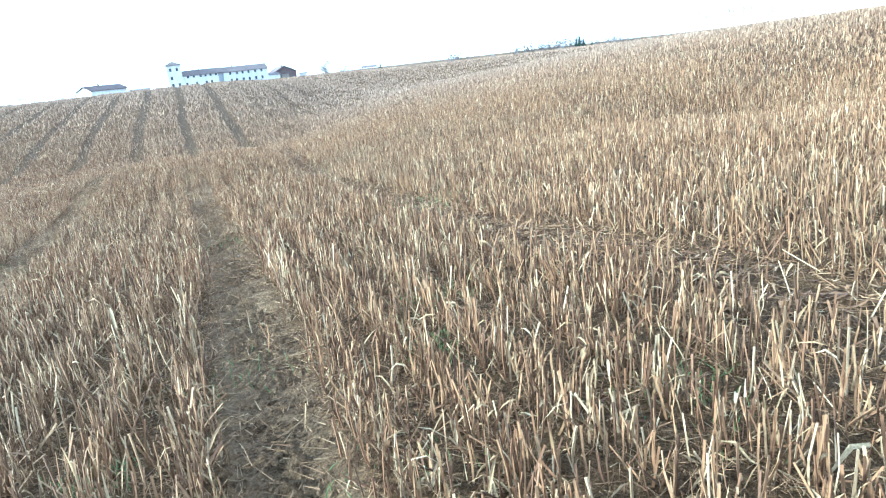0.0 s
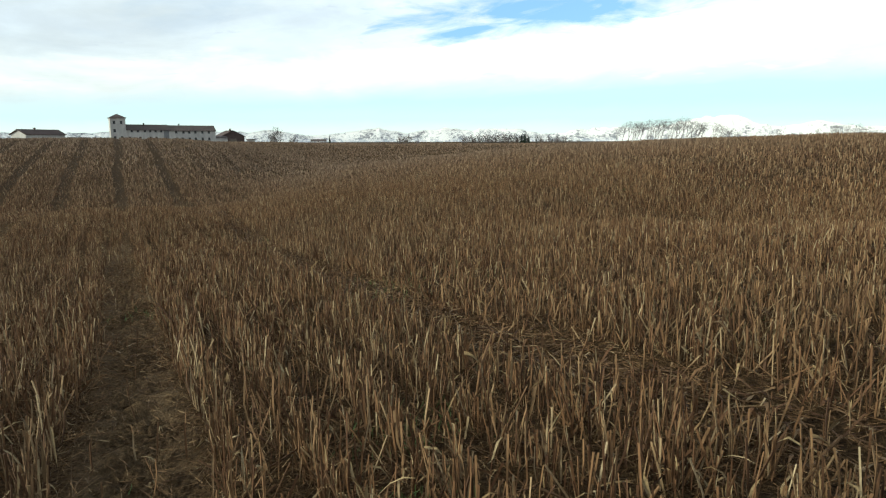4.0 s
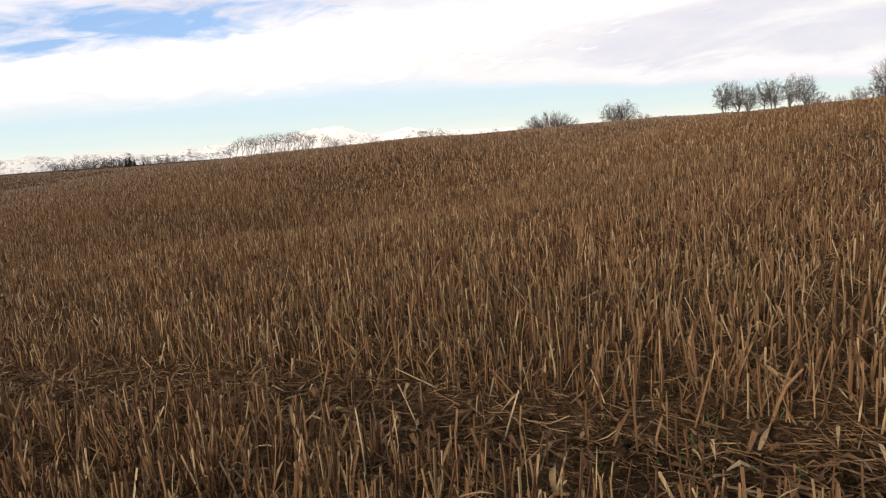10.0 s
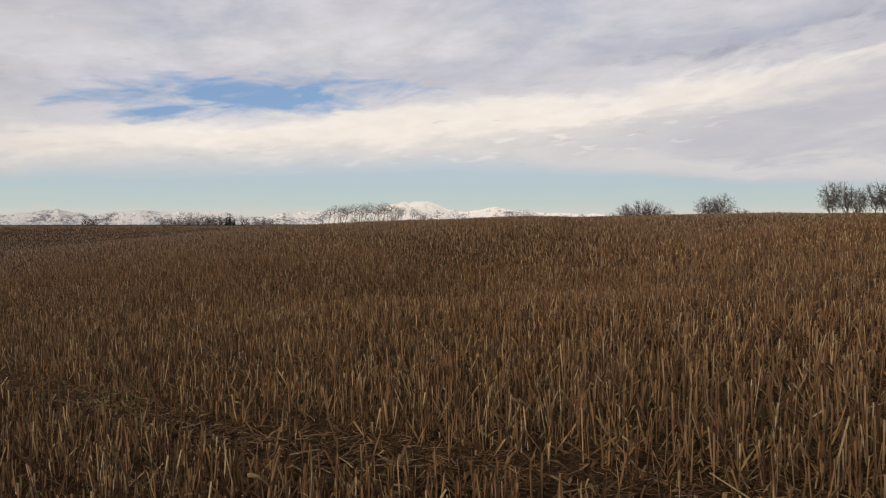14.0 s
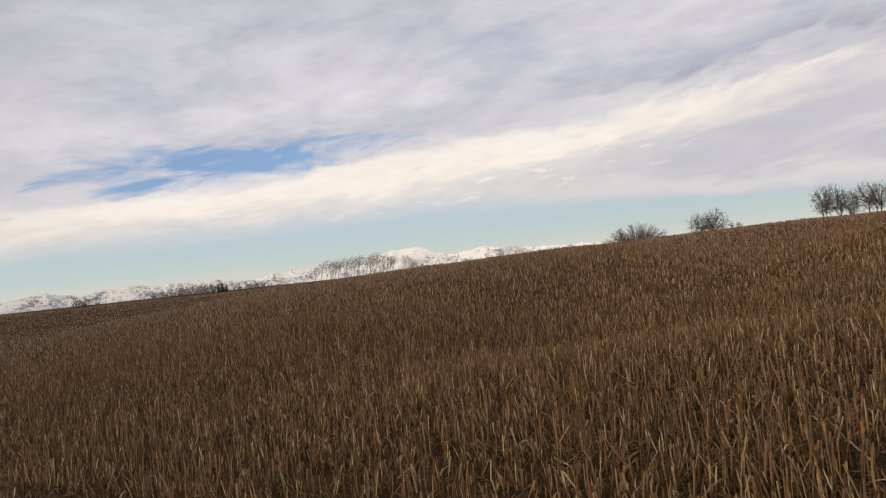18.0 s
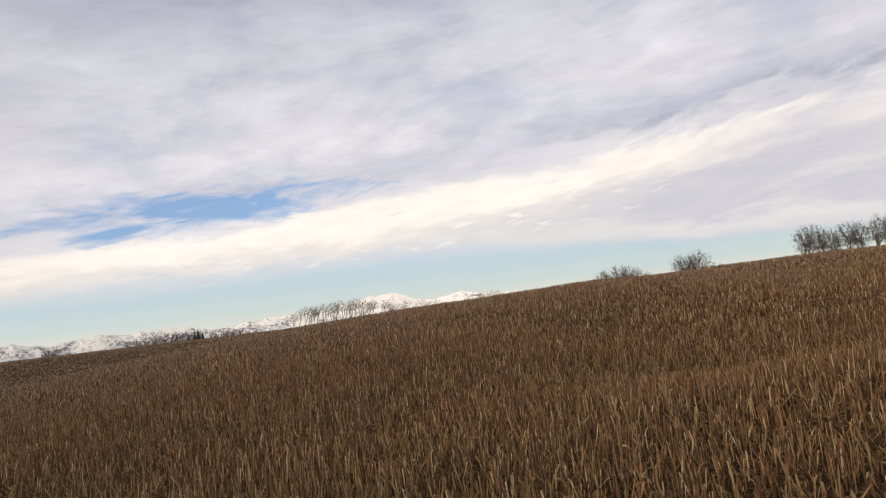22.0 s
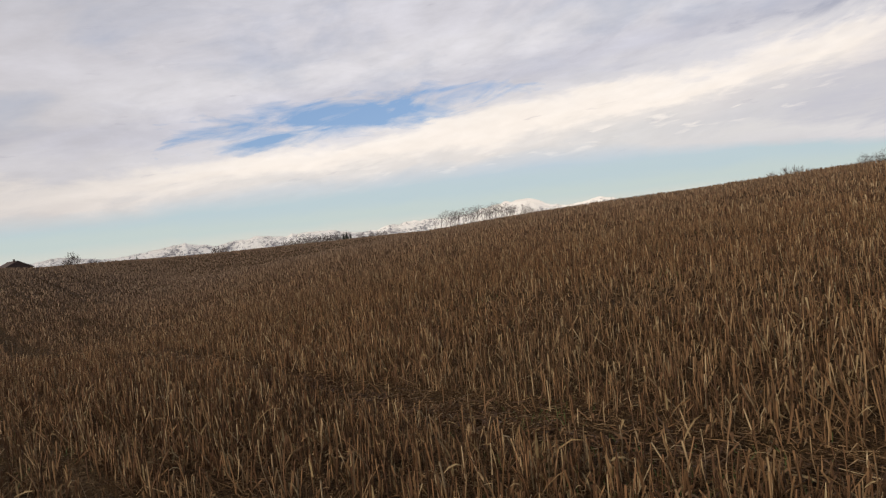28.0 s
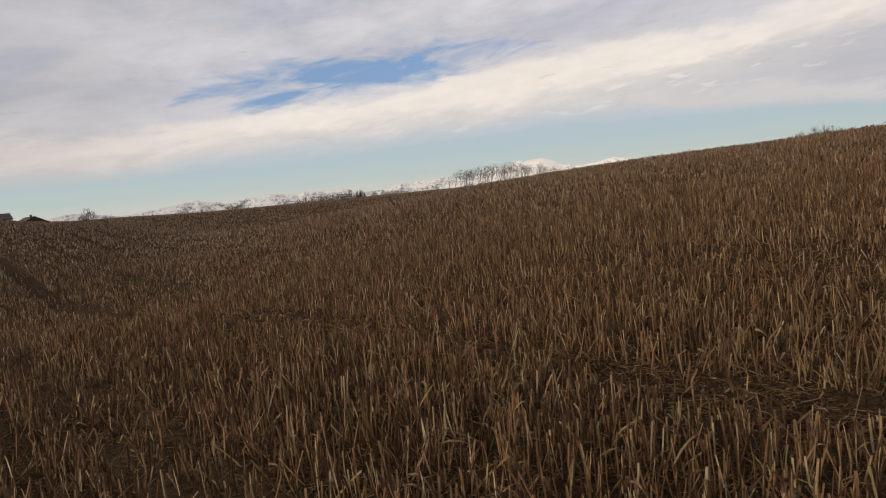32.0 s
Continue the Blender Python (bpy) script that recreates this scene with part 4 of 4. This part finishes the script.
# ---- trees ----
def tree_parts(root, rows, thin=0.02):
    rows = [(min(level, 2), a, b, ra, rb) for level, a, b, ra, rb in rows]
    for level, name, sides, mat, label in ((0, "trunk", 8, BARK, ""), (1, "branchwork", 5, BARK, ""), (2, "crown", 3, TWIG, "fine bare twigs")):
        mine = [r for r in rows if r[0] == level]
        if not mine:
            continue
        base, tip = np.array([r[1] for r in mine]), np.array([r[2] for r in mine])
        ra, rb = np.array([r[3] for r in mine]), np.array([r[4] for r in mine])
        floor = thin if level == 2 else thin * 2.2
        ob = new(name, mesh_of(name, *tubes(base, tip, np.maximum(ra, floor), np.maximum(rb, floor * 0.75), sides, None, level < 2), mat))
        ob.parent = root
        tagged(ob, label)
    return root


def fitted(rows):
    """The same branches, scaled to a tree one metre high... times ten."""
    top = max(r[2][2] for r in rows)
    s = 10.0 / top
    return [(l, a * s, b * s, ra * s, rb * s) for l, a, b, ra, rb in rows]


def domed(rows, centre, size):
    """Branches drawn in so that the twigs end at an even, rounded outline."""
    def pull(p):
        d = (p - np.array(centre)) / np.array(size)
        n = float(np.linalg.norm(d))
        if n <= 0.55:
            return p
        return np.array(centre) + d * np.array(size) * (0.55 + 0.45 * math.tanh((n - 0.55) / 0.45)) / n
    return [(l, pull(a), pull(b), ra, rb) if l else (l, a, b, ra, rb) for l, a, b, ra, rb in rows]


def bough(rng, a, b, r0, r1, level, out, steps=3, sag=0.0, wild=0.06):
    """One branch from a to b in a few crooked steps; returns the points on it."""
    a, b = np.array(a, float), np.array(b, float)
    size = np.linalg.norm(b - a)
    points = [a]
    for k in range(1, steps + 1):
        u = k / steps
        p = a + (b - a) * u + np.array([0, 0, sag * size * math.sin(math.pi * u)])
        if k < steps:
            p = p + rng.normal(0, wild * size, 3)
        out.append((level, points[-1], p, r0 + (r1 - r0) * (u - 1 / steps), r0 + (r1 - r0) * u))
        points.append(p)
    return points


def crowned(rng, out, foot, fork, centre, size, limbs, boughs, twigs, trunk=0.2, droop=0.0):
    """A trunk that forks into limbs which fill a rounded, uneven crown with boughs and twigs."""
    foot, fork, centre, size = (np.array(v, float) for v in (foot, fork, centre, size))
    stem = bough(rng, foot, fork, trunk, trunk * 0.62, 0, out, 4, 0.0, 0.025)
    spin = rng.uniform(0, 6.28)
    for k in range(limbs):
        z = -0.7 + 1.65 * (k + rng.uniform(0.2, 0.8)) / limbs
        a, flat = spin + 2.4 * k, math.sqrt(max(0.05, 1 - min(0.95, z * z)))
        way = np.array([math.cos(a) * flat, math.sin(a) * flat, z])
        start = stem[int(rng.integers(2, len(stem)))]
        line = bough(rng, start, centre + way * size * rng.uniform(0.5, 0.72), trunk * 0.42, trunk * 0.16, 1, out, 4, 0.08, 0.06)
        for _ in range(boughs):
            from_, near = line[int(rng.integers(1, len(line)))], way + rng.normal(0, 0.42, 3)
            near = near / np.linalg.norm(near)
            to = centre + near * size * rng.uniform(0.7, 1.0)
            arm = bough(rng, from_, to, trunk * 0.15, trunk * 0.055, 2, out, 3, 0.06, 0.08)
            for _ in range(twigs):
                p = arm[int(rng.integers(1, len(arm)))] * 1.0
                q = p + (near * 0.55 + rng.normal(0, 0.42, 3) + np.array([0, 0, 0.3 - droop])) * size.mean() * rng.uniform(0.07, 0.18)
                bough(rng, p, q, trunk * 0.05, trunk * 0.035, 2, out, 1, 0.0, 0.1)


def round_tree(seed):
    rng, out = np.random.default_rng(seed), []
    wide, low = rng.uniform(3.0, 4.0), rng.uniform(0.0, 0.8)
    crowned(rng, out, (0, 0, -0.3), (rng.normal(0, 0.3), rng.normal(0, 0.3), 3.6 + low), (rng.normal(0, 0.4), rng.normal(0, 0.4), 5.4 + 0.4 * low), (wide, wide, 4.6 - 0.4 * low), 14, 13, 14, 0.19)
    if seed % 2:
        crowned(rng, out, (0.3, 0.1, -0.3), (1.2, 0.4, 3.0), (1.9, 0.5, 4.6), (2.4, 2.4, 2.8), 6, 8, 10, 0.14)
    return tree_parts(new("bare_tree"), fitted(out), 0.012)


def slender_tree(seed):
    rng, out = np.random.default_rng(seed), []
    lean = rng.uniform(0.8, 1.9)
    crowned(rng, out, (0, 0, -0.3), (lean, 0, 6.2), (lean + 0.5, 0, 7.2), (1.8 + 0.4 * (seed % 2), 1.9, 2.3), 7, 7, 8, 0.085, 0.0)
    return tree_parts(new("slender_tree"), fitted(out), 0.014)


def fan_shrub(seed):
    rng, out = np.random.default_rng(seed), []
    for k in range(64):
        a, lean = rng.uniform(0, 6.28), 1.15 * math.sqrt(rng.random())
        way = np.array([math.cos(a) * math.sin(lean), math.sin(a) * math.sin(lean), math.cos(lean)])
        reach = np.array([9.0, 9.0, 9.6]) * rng.uniform(0.8, 1.0)
        line = bough(rng, (2.2 * way[0], 2.2 * way[1], -0.2), way * reach, 0.09, 0.03, 1, out, 4, 0.05, 0.02)
        for _ in range(16):
            p = line[int(rng.integers(1, len(line)))]
            bough(rng, p, p + (way + rng.normal(0, 0.25, 3)) * rng.uniform(1.0, 2.4), 0.035, 0.02, 2, out, 1, 0.0, 0.05)
    return tree_parts(new("willow_shrub"), domed(fitted(out), (0, 0, 0.5), (9.5, 9.5, 10.0)), 0.014)


def bush(seed):
    rng, out = np.random.default_rng(seed), []
    crowned(rng, out, (0, 0, -0.3), (0.2, 0, 1.6), (0.0, 0.0, 4.6), (4.6, 4.2, 5.0), 10, 9, 9, 0.17)
    crowned(rng, out, (0.5, 0.3, -0.3), (1.4, 0.3, 1.2), (2.4, 0.4, 3.4), (3.2, 3.0, 3.6), 7, 8, 9, 0.14)
    return tree_parts(new("bare_bush"), fitted(out), 0.045)


def conifer(seed):
    rng, base, tip = np.random.default_rng(seed), [], []
    root = new("conifer")
    trunk = new("trunk", mesh_of("trunk", *tubes(np.array([[0, 0, 0.0]]), np.array([[0, 0, 9.8]]), np.array([0.2]), np.array([0.03]), 7), BARK))
    for z in np.linspace(0.9, 9.9, 34):
        reach = 2.3 * (1 - z / 10.2) + 0.12
        for k in range(13):
            a = rng.uniform(0, 6.28)
            base.append((0, 0, z))
            tip.append((math.cos(a) * reach * rng.uniform(0.7, 1.15), math.sin(a) * reach * rng.uniform(0.7, 1.15), z - reach * 0.25 + rng.normal(0, 0.1)))
    crown = new("crown", mesh_of("crown", *tubes(np.array(base), np.array(tip), np.full(len(base), 0.20), np.full(len(base), 0.03), 4), NEEDLE))
    trunk.parent = crown.parent = root
    return root


def plant(first, spots, label, category, group, rng, wide=1.0, shrink=1.0):
    """Copies of some model trees, each at (x, y) with its top at the given height."""
    for n, (x, y, top) in enumerate(spots):
        ob, z = first[n % len(first)], float(land(x, y)) - 0.1
        s = (top - z) / 10.0 * shrink
        spin = rng.uniform(-25, 25) if "slender" in ob.name else rng.uniform(0, 360)
        m = Matrix.Translation((x, y, z)) @ Matrix.Rotation(radians(spin), 4, "Z") @ Matrix.Diagonal((s * wide, s * wide, s, 1))
        made = copy_thing(ob, m)
        tagged(made, label, category, group)


def make_trees():
    rng = np.random.default_rng(21)
    rounds, slims, fans, bushes, firs = [round_tree(s) for s in (1, 2, 3, 4)], [slender_tree(s) for s in (5, 6, 7)], [fan_shrub(s) for s in (8, 9)], [bush(s) for s in (10, 11)], [conifer(12)]
    plant(fans, [(92.2, 235.0, 8.9), (95.7, 233.6, 9.8), (98.8, 232.3, 9.2)], "bare grey fan-shaped willow shrub behind the hill crest", "shrub", "willows behind the crest", rng, 1.25, 1.12)
    plant(rounds[:2], [(114.4, 222.6, 10.0), (118.4, 220.8, 10.8)], "broad bare tree standing behind the field crest", "tree", "broad trees behind the crest", rng, 1.35, 1.1)
    plant(bushes, [(123.7, 217.7, 6.8), (137.5, 152.4, 7.3), (140.6, 149.5, 6.2), (152.7, 150.2, 9.1)], "low bare bush beside the trees on the crest", "bush", "bushes on the crest", rng)
    plant(rounds, [(119.2, 167.1, 12.0), (122.0, 165.1, 11.7), (124.1, 163.5, 10.3), (127.1, 161.2, 11.7), (129.1, 159.5, 11.3), (132.0, 157.2, 12.1), (134.8, 154.8, 11.9), (143.3, 146.9, 7.9)],
          "bare grey-brown winter tree in a row behind the field", "tree", "row of trees on the crest", rng, 0.95, 1.08)
    plant(rounds[::-1], [(154.1, 148.7, 14.4), (155.8, 146.9, 11.0), (157.9, 144.6, 12.5), (160.2, 142.1, 11.8), (162.6, 139.3, 13.9), (164.3, 137.3, 13.0), (170.1, 129.9, 15.1)],
          "tall bare winter tree on the crest of the field", "tree", "row of trees on the crest", rng, 0.9, 1.08)
    plant(rounds, [(167.0, 119.0, 15.5), (171.0, 113.0, 15.8), (173.5, 109.0, 15.0), (176.0, 105.6, 16.5), (178.0, 102.0, 13.5), (179.5, 99.5, 12.0)],
          "large spreading bare tree at the field's upper edge", "tree", "row of trees on the crest", rng, 1.05, 1.08)
    grove = [(-41.0, 599, 13.5), (-35.8, 599, 17.5), (-30.6, 600, 18.2), (-26.5, 600, 17.9), (-21.4, 600, 18.6), (-15.3, 600, 19.2), (-10.2, 600, 19.9), (-5.2, 600, 20.6), (0.8, 600, 18.0), (5.7, 600, 20.8),
             (10.6, 600, 20.4), (15.5, 600, 18.9), (21.4, 600, 16.3), (26.1, 600, 17.0), (35.6, 599, 16.3), (40.4, 599, 12.8), (46.9, 598, 11.3), (52.4, 598, 9.8)]
    grove += [(x + 2.4, y + 6, top - 3.2 + 1.3 * (n % 4)) for n, (x, y, top) in enumerate(grove[1:-2]) if n % 3]
    plant(slims, grove, "slender leaning bare tree of a far grove", "tree", "far leaning grove", rng, 1.3, 1.0)
    plant(slims[::-1], [(85.1, 614.7, 10.9), (111.7, 610.5, 11.5), (121.5, 608.6, 13.3), (125.1, 607.8, 13.1), (131.3, 606.5, 14.6), (137.4, 605.2, 14.2), (143.2, 603.8, 11.8), (149.0, 602.4, 8.9)],
          "small bare tree of a far grove over the crest", "tree", "far small grove", rng, 1.3)
    hedge = [(-217.8, 559.9, 9.0), (-212.2, 562.0, 9.1), (-204.4, 564.9, 4.1), (-185.0, 571.5, 2.2), (-165.4, 577.5, 8.0), (-159.7, 579.1, 8.8), (-152.8, 580.9, 10.3), (-145.9, 582.7, 10.8), (-140.3, 584.1, 9.9), (-134.6, 585.4, 10.7),
             (-128.9, 586.7, 11.0), (-123.2, 587.9, 10.7), (-115.3, 589.5, 11.1), (-103.0, 591.8, 8.0), (-94.1, 593.2, 8.1), (-87.5, 594.2, 7.6), (-81.9, 595.0, 7.3), (-76.4, 595.8, 4.7), (-69.9, 596.6, 4.2)]
    plant(bushes, hedge, "bare brown tree of a far hedgerow", "tree", "far hedgerow", rng, 0.9, 0.88)
    plant(bushes[::-1], [(-224.2, 367.9, 10.6), (-215.5, 373.0, 5.4)], "bare bush near the farm", "bush", "bushes near the farm", rng, 0.8)
    plant(firs, [(-109.8, 549.8, 6.3), (-107.3, 550.3, 7.4), (-104.2, 550.9, 5.5), (-98.3, 552.0, 2.9), (-196.5, 383.8, 4.0)], "dark green conifer among bare trees", "conifer", "conifers in the hedgerow", rng, 1.25)
    for ob in rounds + slims + fans + bushes + firs:
        for o in (*ob.children_recursive, ob):
            bpy.data.objects.remove(o)


make_trees()


# ---- the farm on the ridge ----
def box(bm, x0, x1, y0, y1, z0, z1):
    v = [bm.verts.new((x, y, z)) for z in (z0, z1) for x, y in ((x0, y0), (x1, y0), (x1, y1), (x0, y1))]
    for f in ((3, 2, 1, 0), (4, 5, 6, 7), (0, 1, 5, 4), (1, 2, 6, 5), (2, 3, 7, 6), (3, 0, 4, 7)):
        bm.faces.new([v[i] for i in f])


def prism(bm, ring, along):
    """A closed solid: a ring of (x, y, z) points, pushed along a vector."""
    a = [bm.verts.new(p) for p in ring]
    b = [bm.verts.new(Vector(p) + Vector(along)) for p in ring]
    n = len(ring)
    bm.faces.new(a[::-1])
    bm.faces.new(b)
    for i in range(n):
        bm.faces.new((a[i], a[(i + 1) % n], b[(i + 1) % n], b[i]))


def boxed(name, mat, parent, *sizes, label=""):
    bm = bmesh.new()
    for s in sizes:
        box(bm, *s)
    return part(name, bm, mat, parent, label)


def window_on(parent, x, z, w, h, y=0.0, shutters=True):
    """A window in the front wall at y: sunk dark pane, frame with a mullion, sill."""
    pane = boxed("window", PANE, parent, (x - w / 2, x + w / 2, y - 0.03, y + 0.05, z - h / 2, z + h / 2), label="dark window in the wall")
    boxed("window_frame", WOOD, pane, (x - w / 2 - 0.08, x - w / 2, y - 0.07, y + 0.05, z - h / 2, z + h / 2), (x + w / 2, x + w / 2 + 0.08, y - 0.07, y + 0.05, z - h / 2, z + h / 2),
          (x - w / 2 - 0.08, x + w / 2 + 0.08, y - 0.07, y + 0.05, z + h / 2, z + h / 2 + 0.08), (x - 0.03, x + 0.03, y - 0.06, y - 0.03, z - h / 2, z + h / 2))
    boxed("window_sill", DIM_PLASTER, pane, (x - w / 2 - 0.15, x + w / 2 + 0.15, y - 0.18, y + 0.04, z - h / 2 - 0.12, z - h / 2))


def gable_roof(bm, x0, x1, y0, y1, eave, ridge, over=0.5, thick=0.25):
    mid = (y0 + y1) / 2
    drop = (ridge - eave) / (mid - y0) * over
    prism(bm, [(x0 - over, y0 - over, eave - drop), (x0 - over, mid, ridge), (x0 - over, y1 + over, eave - drop), (x0 - over, y1 + over, eave - drop + thick), (x0 - over, mid, ridge + thick), (x0 - over, y0 - over, eave - drop + thick)], (x1 - x0 + 2 * over, 0, 0))


def gable_walls(bm, x0, x1, y0, y1, base, eave, ridge):
    prism(bm, [(x0, y0, base), (x0, y1, base), (x0, y1, eave), (x0, (y0 + y1) / 2, ridge), (x0, y0, eave)], (x1 - x0, 0, 0))


def chimney_on(parent, x, y, z0, z1, w=0.7):
    return boxed("chimney", BRICK, parent, (x - w / 2, x + w / 2, y - w / 2, y + w / 2, z0, z1), (x - w / 2 - 0.1, x + w / 2 + 0.1, y - w / 2 - 0.1, y + w / 2 + 0.1, z1, z1 + 0.15))


def make_farm():
    base = float(land(-252.0, 309.0)) - 0.3
    turn = Matrix.Translation((-266.7, 292.4, 0)) @ Matrix.Rotation(radians(48.2), 4, "Z")
    # long two-storey house
    house = new("farmhouse")
    # the middle bay's darker plaster stands in for shade in the recess
    for name, mat, x0, x1, y0, eave, ridge, label in (("west_wing", PLASTER, 0.0, 18.2, 0.0, 7.7, 10.3, "white plastered wing"), ("middle_bay", DIM_PLASTER, 18.2, 21.0, 0.9, 7.6, 10.3, "recessed bay, its shade put into grey plaster"), ("east_wing", PLASTER, 21.0, 45.0, 0.0, 7.4, 10.0, "white plastered wing")):
        bm = bmesh.new()
        gable_walls(bm, x0, x1, y0, 10.5, base, eave, ridge)
        wing = part(name, bm, mat, house, label)
        if name == "west_wing":
            for x in (2.6, 5.6, 9.0, 11.6, 14.2, 17.0):
                window_on(wing, x, 6.95, 0.95, 0.85)
            for x in (1.6, 6.6, 11.6, 14.4):
                window_on(wing, x, 3.3, 1.0, 1.6)
        if name == "east_wing":
            for x in (24.5, 28.2, 31.2, 34.4, 38.0, 41.5):
                window_on(wing, x, 6.5, 0.95, 1.15)
            for x in (24.8, 27.6, 31.2, 34.4, 38.0, 41.5):
                window_on(wing, x, 2.9, 0.95, 1.5)
    bm = bmesh.new()
    gable_roof(bm, 0.45, 20.6, 0.0, 10.5, 7.72, 10.35)
    roof = part("roof", bm, ROOF, house, "dark weathered tile roof")
    chimney_on(roof, 9.0, 4.2, 9.6, 11.2)
    bm = bmesh.new()
    gable_roof(bm, 21.3, 44.8, 0.0, 10.5, 7.42, 10.05)
    roof = part("roof", bm, ROOF, house, "dark weathered tile roof")
    chimney_on(roof, 27.0, 6.2, 9.2, 10.9)
    house.matrix_basis = turn
    tagged(house, "long white two-storey farmhouse with dark tile roof", "house")
    # tower at its end
    tower = new("farm_tower")
    wall = boxed("wall", PLASTER, tower, (-7.4, -0.15, -0.6, 6.6, base, 13.4))
    for x in (-5.5, -2.2):
        window_on(wall, x, 11.4, 1.0, 1.5, -0.6)
    window_on(wall, -5.5, 7.2, 1.0, 1.5, -0.6)
    window_on(wall, -5.5, 3.6, 1.0, 1.5, -0.6)
    window_on(wall, -2.2, 3.6, 1.0, 1.5, -0.6)
    boxed("cornice", PLASTER, tower, (-7.65, 0.1, -0.85, 6.85, 13.4, 13.62))
    bm = bmesh.new()
    low = [bm.verts.new(p) for p in ((-8.1, -1.3, 13.62), (0.55, -1.3, 13.62), (0.55, 7.3, 13.62), (-8.1, 7.3, 13.62))]
    rim = [bm.verts.new(v.co + Vector((0, 0, 0.16))) for v in low]
    tip = bm.verts.new((-3.78, 3.0, 15.95))
    bm.faces.new(low[::-1])
    for i in range(4):
        j = (i + 1) % 4
        bm.faces.new((low[i], low[j], rim[j], rim[i]))
        bm.faces.new((rim[i], rim[j], tip))
    part("roof", bm, ROOF, tower, "hipped dark tile roof")
    tower.matrix_basis = turn
    tagged(tower, "square white farm tower with a hipped tile roof", "tower")
    # brick barn behind the east end
    barn = new("brick_barn")
    bm = bmesh.new()
    gable_walls(bm, 0, 18, 0, 13, base, 4.4, 7.6)
    part("wall", bm, BRICK, barn)
    bm = bmesh.new()
    gable_roof(bm, 0, 18, 0, 13, 4.4, 7.7, 0.7)
    roof = part("roof", bm, ROOF_RED, barn, "dark reddish tile roof")
    chimney_on(roof, 1.5, 7.6, 6.6, 8.6, 0.8)
    boxed("door", WOOD, barn, (-0.06, 0.02, 4.5, 8.5, base, 3.2), label="grey wooden barn door")
    barn.matrix_basis = Matrix.Translation((-233.8, 347.6, 0)) @ Matrix.Rotation(radians(138.2), 4, "Z") @ Matrix.Translation((-1.0, -0.5, 0))
    tagged(barn, "dark brick barn with a steep red-brown roof", "barn")
    # small lean-to beside the house
    shed = new("lean_to")
    bm = bmesh.new()
    prism(bm, [(45.1, 1.0, base), (45.1, 8.0, base), (45.1, 8.0, 4.4), (45.1, 1.0, 3.4)], (6.5, 0, 0))
    part("wall", bm, PLASTER, shed)
    bm = bmesh.new()
    prism(bm, [(45.1, 0.6, 3.38), (45.1, 8.2, 4.47), (45.1, 8.2, 4.65), (45.1, 0.6, 3.56)], (6.9, 0, 0))
    part("roof", bm, ROOF, shed)
    shed.matrix_basis = turn
    tagged(shed, "low white lean-to against the farmhouse", "shed")
    # low long stable to the west
    stable = new("stable")
    floor = float(land(-254.0, 226.0)) - 0.3
    bm = bmesh.new()
    gable_walls(bm, 0, 20, 0, 7.6, floor, 4.75, 6.55)
    part("wall", bm, PLASTER, stable, "white plastered wall")
    bm = bmesh.new()
    gable_roof(bm, 0, 20, 0, 7.6, 4.75, 6.6, 0.6)
    roof = part("roof", bm, ROOF_RED, stable, "long dark red tile roof")
    chimney_on(roof, 8.0, 3.6, 6.1, 7.4, 0.6)
    stable.matrix_basis = Matrix.Translation((-249.6, 218.0, 0)) @ Matrix.Rotation(radians(92), 4, "Z")
    tagged(stable, "low white stable with a long dark roof", "stable")
    hut = new("shed")
    bm = bmesh.new()
    gable_walls(bm, 0, 9, 0, 6, -2.5, 2.6, 3.5)
    part("wall", bm, WOOD, hut)
    bm = bmesh.new()
    gable_roof(bm, 0, 9, 0, 6, 2.6, 3.55, 0.4)
    part("roof", bm, ROOF, hut)
    hut.matrix_basis = Matrix.Translation((-274.5, 263.0, 0)) @ Matrix.Rotation(radians(46), 4, "Z")
    tagged(hut, "small grey shed with a low dark roof", "shed")
    hut = new("pump_house")
    boxed("wall", PLASTER, hut, (-2.2, 2.2, -2, 2, -3.2, 2.6))
    boxed("roof", ROOF, hut, (-3.0, 3.0, -2.6, 2.6, 2.6, 2.95))
    hut.matrix_basis = Matrix.Translation((-236.6, 360.0, 0)) @ Matrix.Rotation(radians(35), 4, "Z")
    tagged(hut, "small white pump house with a flat roof", "hut")
    canopy = new("hay_shelter")
    for x in (-4, 0, 4):
        for y in (-2.5, 2.5):
            boxed("post", WOOD, canopy, (x - 0.15, x + 0.15, y - 0.15, y + 0.15, -3.2, 1.45))
    bm = bmesh.new()
    gable_roof(bm, -4.5, 4.5, -3, 3, 1.4, 2.5, 0.3)
    part("roof", bm, ROOF, canopy)
    canopy.matrix_basis = Matrix.Translation((-202.3, 380.3, 0)) @ Matrix.Rotation(radians(28), 4, "Z")
    tagged(canopy, "open hay shelter on wooden posts", "shelter")
    for x, y in ((-345.0, 224.0), (-355.0, 243.0)):
        mast = new("power_pole")
        z = float(land(x, y)) - 0.2
        bm = bmesh.new()
        bmesh.ops.create_cone(bm, cap_ends=True, segments=8, radius1=0.13, radius2=0.08, depth=10.5 - z, matrix=Matrix.Translation((x, y, (10.5 + z) / 2)))
        part("pole", bm, METAL, mast)
        boxed("cross_arm", METAL, mast, (x - 1.1, x + 1.1, y - 0.05, y + 0.05, 9.3, 9.42))
        tagged(mast, "grey power pole with a cross arm beyond the field", "power pole", "power poles")


make_farm()
